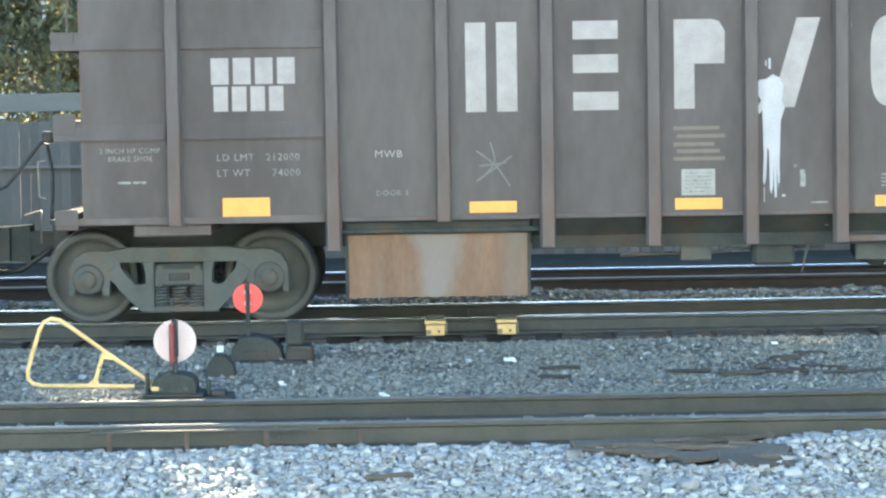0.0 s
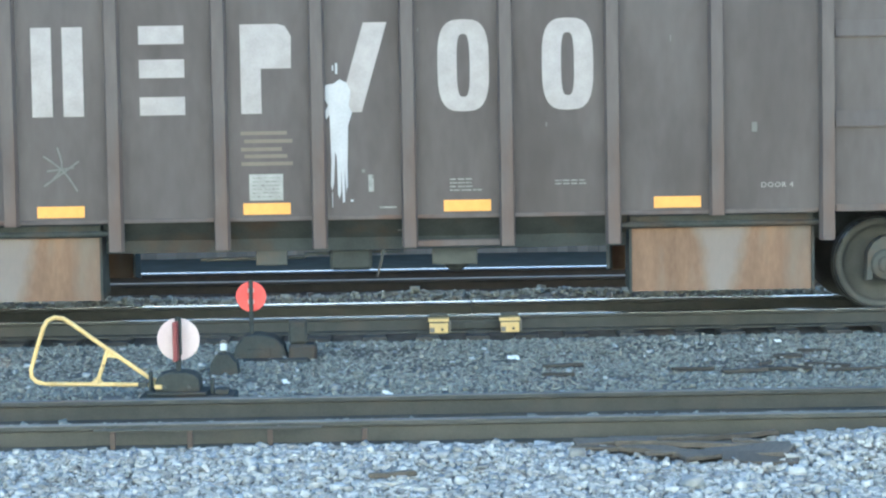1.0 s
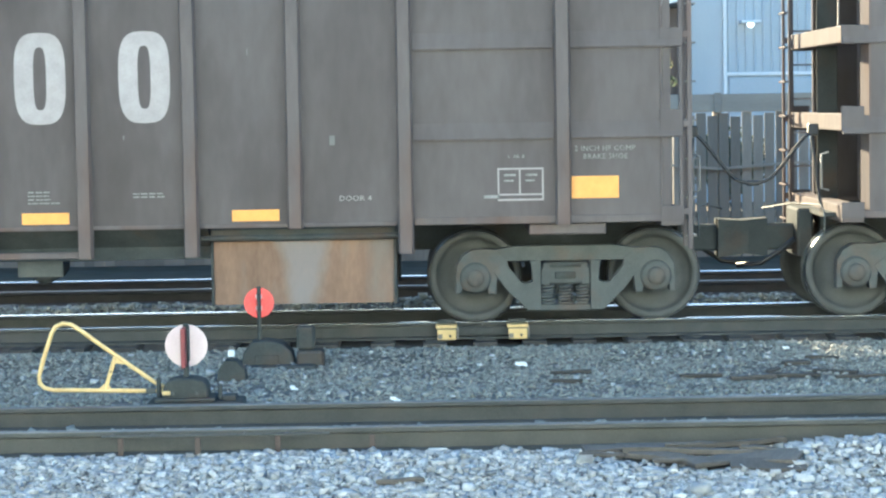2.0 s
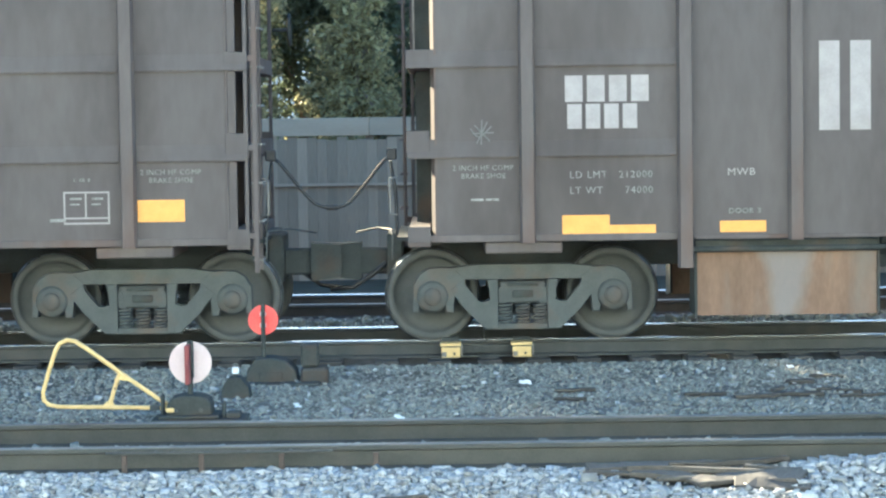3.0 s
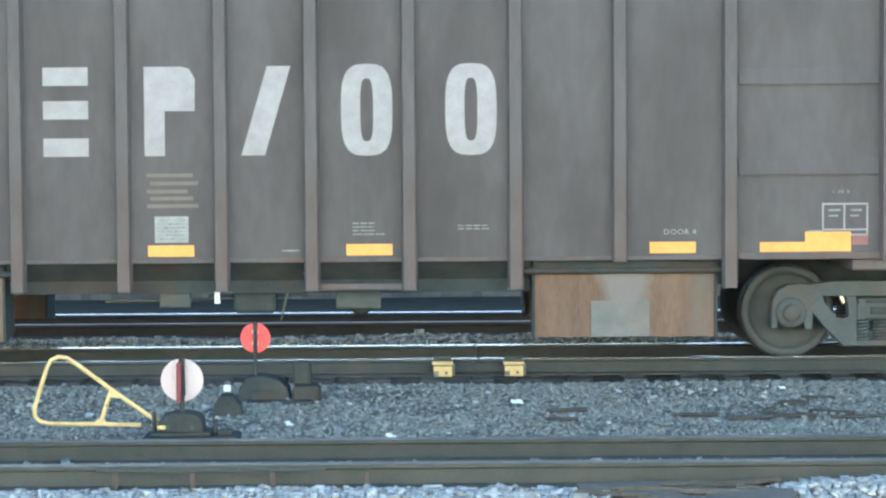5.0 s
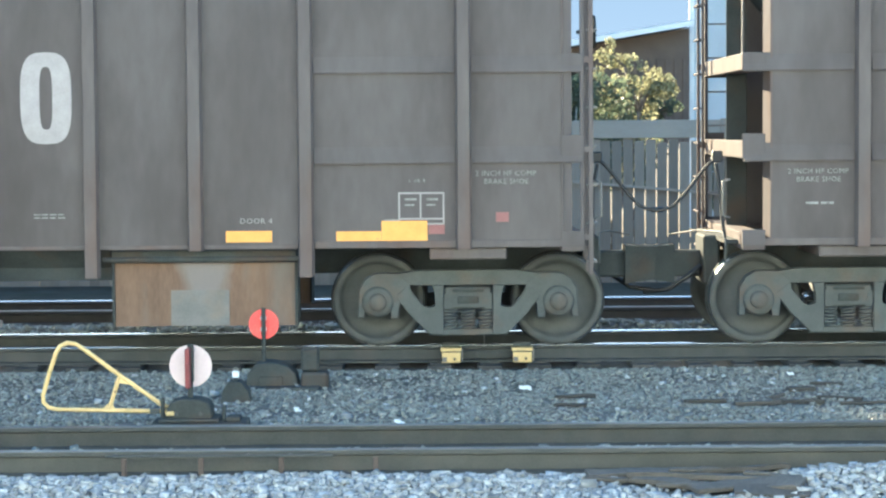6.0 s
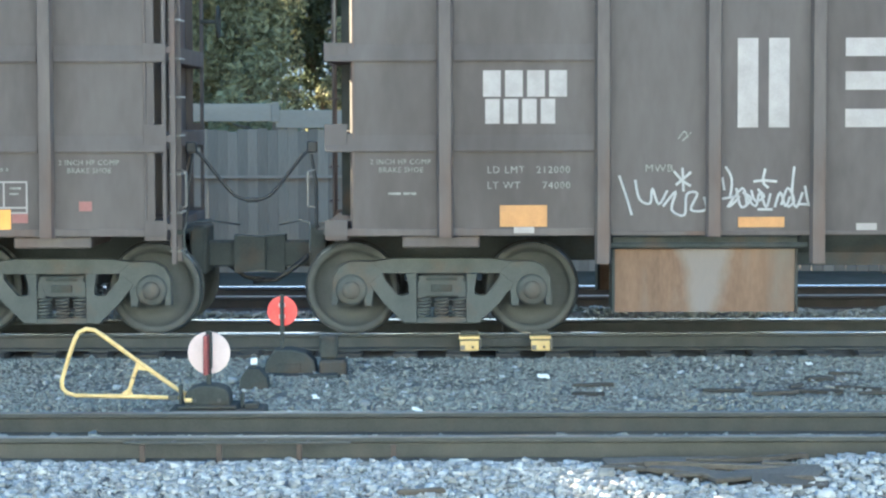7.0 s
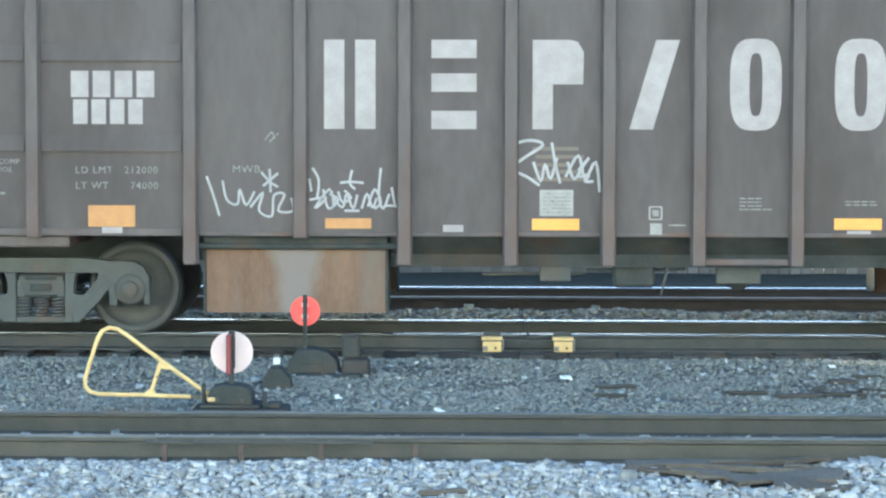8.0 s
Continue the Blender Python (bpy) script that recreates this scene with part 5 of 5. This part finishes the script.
def common_marks(car, k):
    big_blocks(car)
    number_bars(car)
    words(car, "LD LMT   212000", 1.60, 1.445, 0.068, "faded_white", 1.0, 1.15)
    words(car, "LT WT      74000", 1.60, 1.30, 0.068, "faded_white", 1.0, 1.15)
    if k != 3:
        words(car, "MWB", 3.07, 1.455, 0.07, "sign_white", 1.1)
        words(car, "DOOR 3", 3.08, 1.10, 0.05, "faded_white", 1.1)
    else:
        words(car, "MWB", 3.07, 1.455, 0.07, "faded_white", 1.1)
    words(car, "DOOR 4", 10.70, 1.10, 0.05, "sign_white", 1.1)
    for u in (0.51, 12.90):
        words(car, "2 INCH HF COMP", u, 1.53, 0.050, "faded_white", 0.97)
        words(car, "BRAKE SHOE", u + 0.08, 1.455, 0.050, "faded_white", 0.97)
    for i in range(4):
        dashes(car, 7.80, 8.02 + (0.1 if i == 0 else 0.0), 1.115 + 0.034 * i, 0.013, "faded_white", 3, i)
    for i in range(2):
        dashes(car, 8.78, 9.08, 1.16 + 0.03 * i, 0.012, "faded_white", 4, 9 + i)
    dashes(car, 0.68, 0.96, 1.245, 0.022, "faded_white", 2, 5)
    dashes(car, 12.05, 12.22, 1.10, 0.03, "faded_white", 1, 6)
    # consolidated stencil: a white box in four fields
    s, z = 12.18, 1.075
    bm = bar(B(), s, s + 0.43, z, z + 0.018)
    for a in ((s, s + 0.43, z + 0.05, z + 0.066), (s, s + 0.43, z + 0.29, z + 0.306), (s, s + 0.016, z + 0.02, z + 0.288), (s + 0.414, s + 0.43, z + 0.02, z + 0.288), (s + 0.20, s + 0.215, z + 0.068, z + 0.288)):
        bar(bm, *a)
    part("stencil_frame", bm, "sign_white", car, "white stencilled frame in fields")
    bm = B()
    for a in (s + 0.06, s + 0.26):
        bar(bm, a, a + 0.11, z + 0.23, z + 0.25)
        bar(bm, a, a + 0.09, z + 0.18, z + 0.195)
    tagged(part("small_print", bm, "faded_white", car), kind="stuff")
    words(car, "L  AB  B", s + 0.10, z + 0.40, 0.03, "faded_white", 1.0)
    # a scrape below the blocks and a hook
    part("scrape", bar(B(), 7.14, 7.30, 0.965, 0.98), "faded_white", car)


for k, car in enumerate(CARS):
    common_marks(car, k)
A, Bc, C = CARS[1], CARS[2], CARS[3]
LOW, HIGH = 0.925, 1.03
for car in (CARS[0], A):
    marker(car, 1.65, 2.09, 0.90, 1.10)
    for u in (3.95, 5.87, 7.74, 9.70):
        marker(car, u, u + 0.44, LOW, HIGH)
    marker(car, 12.87, 13.31, 1.09, 1.295)
    notice(car, 5.93)
marker(Bc, 1.53, 1.97, 0.915, 1.10)
marker(Bc, 1.972, 2.40, 0.915, 1.005)
for u in (3.00, 5.89, 7.74, 10.57):
    marker(Bc, u, u + 0.43, LOW, HIGH)
marker(Bc, 11.60, 12.02, 0.93, 1.02)
marker(Bc, 12.022, 12.45, 0.93, 1.115)
notice(Bc, 5.955)
for u, w, z in ((12.46, 0.15, 0.99), (13.09, 0.12, 1.10)):
    part("pink_stain", bar(B(), u, u + w, z, z + 0.09), "pink_mark", Bc)
marker(C, 1.72, 2.16, 0.945, 1.145, "reflector_dull")
part("white_sticker", bar(B(), 1.85, 2.04, 0.885, 0.942, 0.016), "sign_white", C)
ob = scribble(C, [[(3.38, 1.76), (3.44, 1.83), (3.47, 1.77)], [(3.42, 1.74), (3.50, 1.82)]], 0.006)
ob.data.materials[0] = MATS["faded_white"]
marker(C, 3.94, 4.37, LOW + 0.01, HIGH, "reflector_dull")
marker(C, 5.87, 6.31, LOW, HIGH)
marker(C, 8.68, 9.12, LOW + 0.01, HIGH + 0.01)
part("white_sticker", bar(B(), 5.04, 5.23, 0.905, 0.97), "sign_white", C)
part("white_sticker", bar(B(), 8.80, 9.02, 0.895, 0.925), "sign_white", C)
notice(C, 5.94)
part("square_tag", ring(B(), 6.955, 7.085, 1.02, 1.15, 0.018, 16, 12.0), "sign_white", C, "small white square outline")
part("square_tag", bar(B(), 6.99, 7.05, 1.055, 1.115), "faded_white", C)
part("square_tag", bar(B(), 6.97, 7.08, 0.885, 0.99), "notice", C, "small grey square tag")

part("chute_plate", box(B(), 10.03 - HALF, 10.58 - HALF, -1.386, -1.381, 0.135, 0.47), "scoured", Bc, "pale scoured plate on the chute")
tagged(A, "brown hopper car with a white paint splash over its markings")
tagged(Bc, "faded brown hopper car with clean white markings and tags")
tagged(C, "brown hopper car with pale sprayed scrawls along its side")
# white paint thrown over the leading car's block
bm = B()
flat(bm, [(6.66, 2.12), (6.63, 2.02), (6.68, 1.93), (6.64, 1.86), (6.66, 1.80), (6.69, 1.84), (6.70, 1.40), (6.69, 1.18), (6.705, 1.14), (6.72, 1.20), (6.735, 1.50), (6.75, 1.45), (6.755, 1.10),
          (6.77, 1.06), (6.785, 1.12), (6.79, 1.34), (6.80, 1.02), (6.82, 1.03), (6.82, 1.35), (6.835, 1.10), (6.85, 1.42), (6.86, 1.74), (6.88, 1.80), (6.90, 1.86), (6.87, 1.92), (6.89, 2.06), (6.85, 2.14), (6.79, 2.17), (6.73, 2.13)], 0.007)
for u, z, w, h in ((6.75, 2.22, 0.02, 0.10), (6.72, 2.25, 0.012, 0.05), (6.87, 1.03, 0.03, 0.02), (6.84, 1.16, 0.008, 0.2), (6.70, 0.98, 0.006, 0.14)):
    bar(bm, u, u + w, z, z + h, 0.006)
part("paint_splash", bm, "splash_white", A, "splash of white paint running down in drips")
for u, z, w, h in ((9.865, 2.47, 0.010, 0.06), (8.70, 1.70, 0.012, 0.04), (7.52, 2.60, 0.008, 0.03), (10.62, 1.62, 0.05, 0.09), (6.98, 1.30, 0.03, 0.03)):
    part("paint_chip", bar(B(), u, u + w, z, z + h, 0.003), "faint_chalk", A, "small pale chip in the paint")
# faint scribble beside it, drips and a tag lower down
part("hanging_tag", bar(B(), 7.04, 7.09, 1.12, 1.28), "faded_white", A, "faint pale mark")
for car, u in ((A, 7.32), (Bc, 7.34)):
    part("wire_tag", box(B(), u - HALF - 0.02, u - HALF + 0.02, -SIDE + 0.20, -SIDE + 0.21, 0.74, 0.82, 0.004), "lever_steel", car)
part("door_tag", box(B(), 6.50 - HALF, 6.555 - HALF, -SIDE + 0.02, -SIDE + 0.03, 0.48, 0.60, 0.004), "litter", Bc, "small white hanging tag")
faint = [[(4.02, 1.50), (4.20, 1.36), (4.33, 1.17)], [(4.35, 1.45), (4.18, 1.33), (4.02, 1.22)], [(4.15, 1.58), (4.19, 1.40), (4.10, 1.28)], [(4.05, 1.36), (4.3, 1.39)]]
ob = scribble(A, faint, 0.009)
ob.data.materials[0] = MATS["faint_chalk"]
ob = scribble(Bc, [[(0.72, 1.95), (0.86, 1.80)], [(0.84, 1.98), (0.74, 1.78)], [(0.70, 1.87), (0.90, 1.88)], [(0.79, 2.0), (0.78, 1.74)], [(0.68, 1.92), (0.76, 1.84), (0.88, 1.94)]], 0.007)
ob.data.materials[0] = MATS["faint_chalk"]
# sprayed scrawls on the last car, as loose strokes that spell nothing
scribble(C, [[(2.83, 1.42), (2.89, 1.25), (2.95, 1.05)], [(2.98, 1.38), (3.02, 1.20), (3.12, 1.16), (3.14, 1.30), (3.20, 1.15), (3.28, 1.28)],
             [(3.24, 1.13), (3.36, 1.27), (3.32, 1.10), (3.44, 1.05), (3.46, 1.24), (3.56, 1.25), (3.50, 1.10), (3.64, 1.10), (3.62, 1.22)],
             [(3.34, 1.46), (3.42, 1.37), (3.50, 1.32)], [(3.50, 1.45), (3.36, 1.33)], [(3.42, 1.49), (3.43, 1.27)]])
scribble(C, [[(3.82, 1.50), (3.88, 1.38), (3.86, 1.20)], [(3.79, 1.40), (3.81, 1.28)], [(3.79, 1.20), (3.95, 1.22), (3.84, 1.12), (3.98, 1.30), (4.02, 1.14)], [(4.00, 1.24), (4.10, 1.13), (4.14, 1.26), (4.20, 1.12), (4.24, 1.25)],
             [(4.28, 1.12), (4.33, 1.26), (4.38, 1.13), (4.42, 1.22)], [(4.46, 1.50), (4.44, 1.25), (4.48, 1.12), (4.54, 1.26)], [(4.56, 1.32), (4.60, 1.14), (4.66, 1.17), (4.74, 1.24)],
             [(4.50, 1.15), (4.74, 1.14)], [(4.08, 1.36), (4.18, 1.37), (4.30, 1.36)], [(4.19, 1.48), (4.17, 1.36), (4.22, 1.30)], [(4.12, 1.10), (4.26, 1.10)], [(3.92, 1.30), (3.97, 1.12), (4.06, 1.20), (3.98, 1.26)], [(4.06, 1.28), (4.10, 1.18), (4.18, 1.22), (4.12, 1.29)], [(4.34, 1.14), (4.40, 1.30), (4.46, 1.18), (4.40, 1.12)]], 0.0125)
scribble(C, [[(5.68, 1.72), (5.84, 1.76), (5.97, 1.72), (5.80, 1.60), (5.68, 1.50), (5.82, 1.42), (5.94, 1.34)], [(5.88, 1.56), (5.95, 1.38), (5.99, 1.54), (6.04, 1.40), (6.10, 1.60)],
             [(6.05, 1.74), (6.09, 1.52), (6.13, 1.36)], [(6.18, 1.42), (6.30, 1.62), (6.36, 1.40), (6.46, 1.56), (6.50, 1.28)], [(6.30, 1.42), (6.40, 1.44), (6.36, 1.38), (6.44, 1.38)], [(6.20, 1.56), (6.26, 1.40), (6.34, 1.52), (6.40, 1.60), (6.30, 1.48)]], 0.0150)


# ---- what moves ----
TIMES = [i * 0.125 for i in range(65)]


# small unevenness of the train's run: seconds, metres
DRIFT = [(0.0, 0.0), (0.5, 0.0), (1.0, 0.0), (2.5, 0.055), (3.0, 0.02), (3.5, -0.005), (4.0, 0.035), (4.5, 0.003), (6.0, 0.01), (6.5, 0.02), (7.0, 0.0), (7.5, -0.012), (8.0, -0.008)]


def motions():
    for i, car in enumerate(CARS):
        start = LEFT_END_0 + i * PITCH + HALF
        walk(car, [(t, pose(start - SPEED * t + d, TRAIN_Y, BODY_Z)) for t, d in DRIFT])
        for ob in car.children:
            if ob.name.split(".")[0] == "wheelset":
                p = ob.location.copy()
                walk(ob, [(t, Matrix.Translation(p) @ Matrix.Rotation(-SPEED * t / WHEEL_R, 4, "Y")) for t in TIMES])


motions()
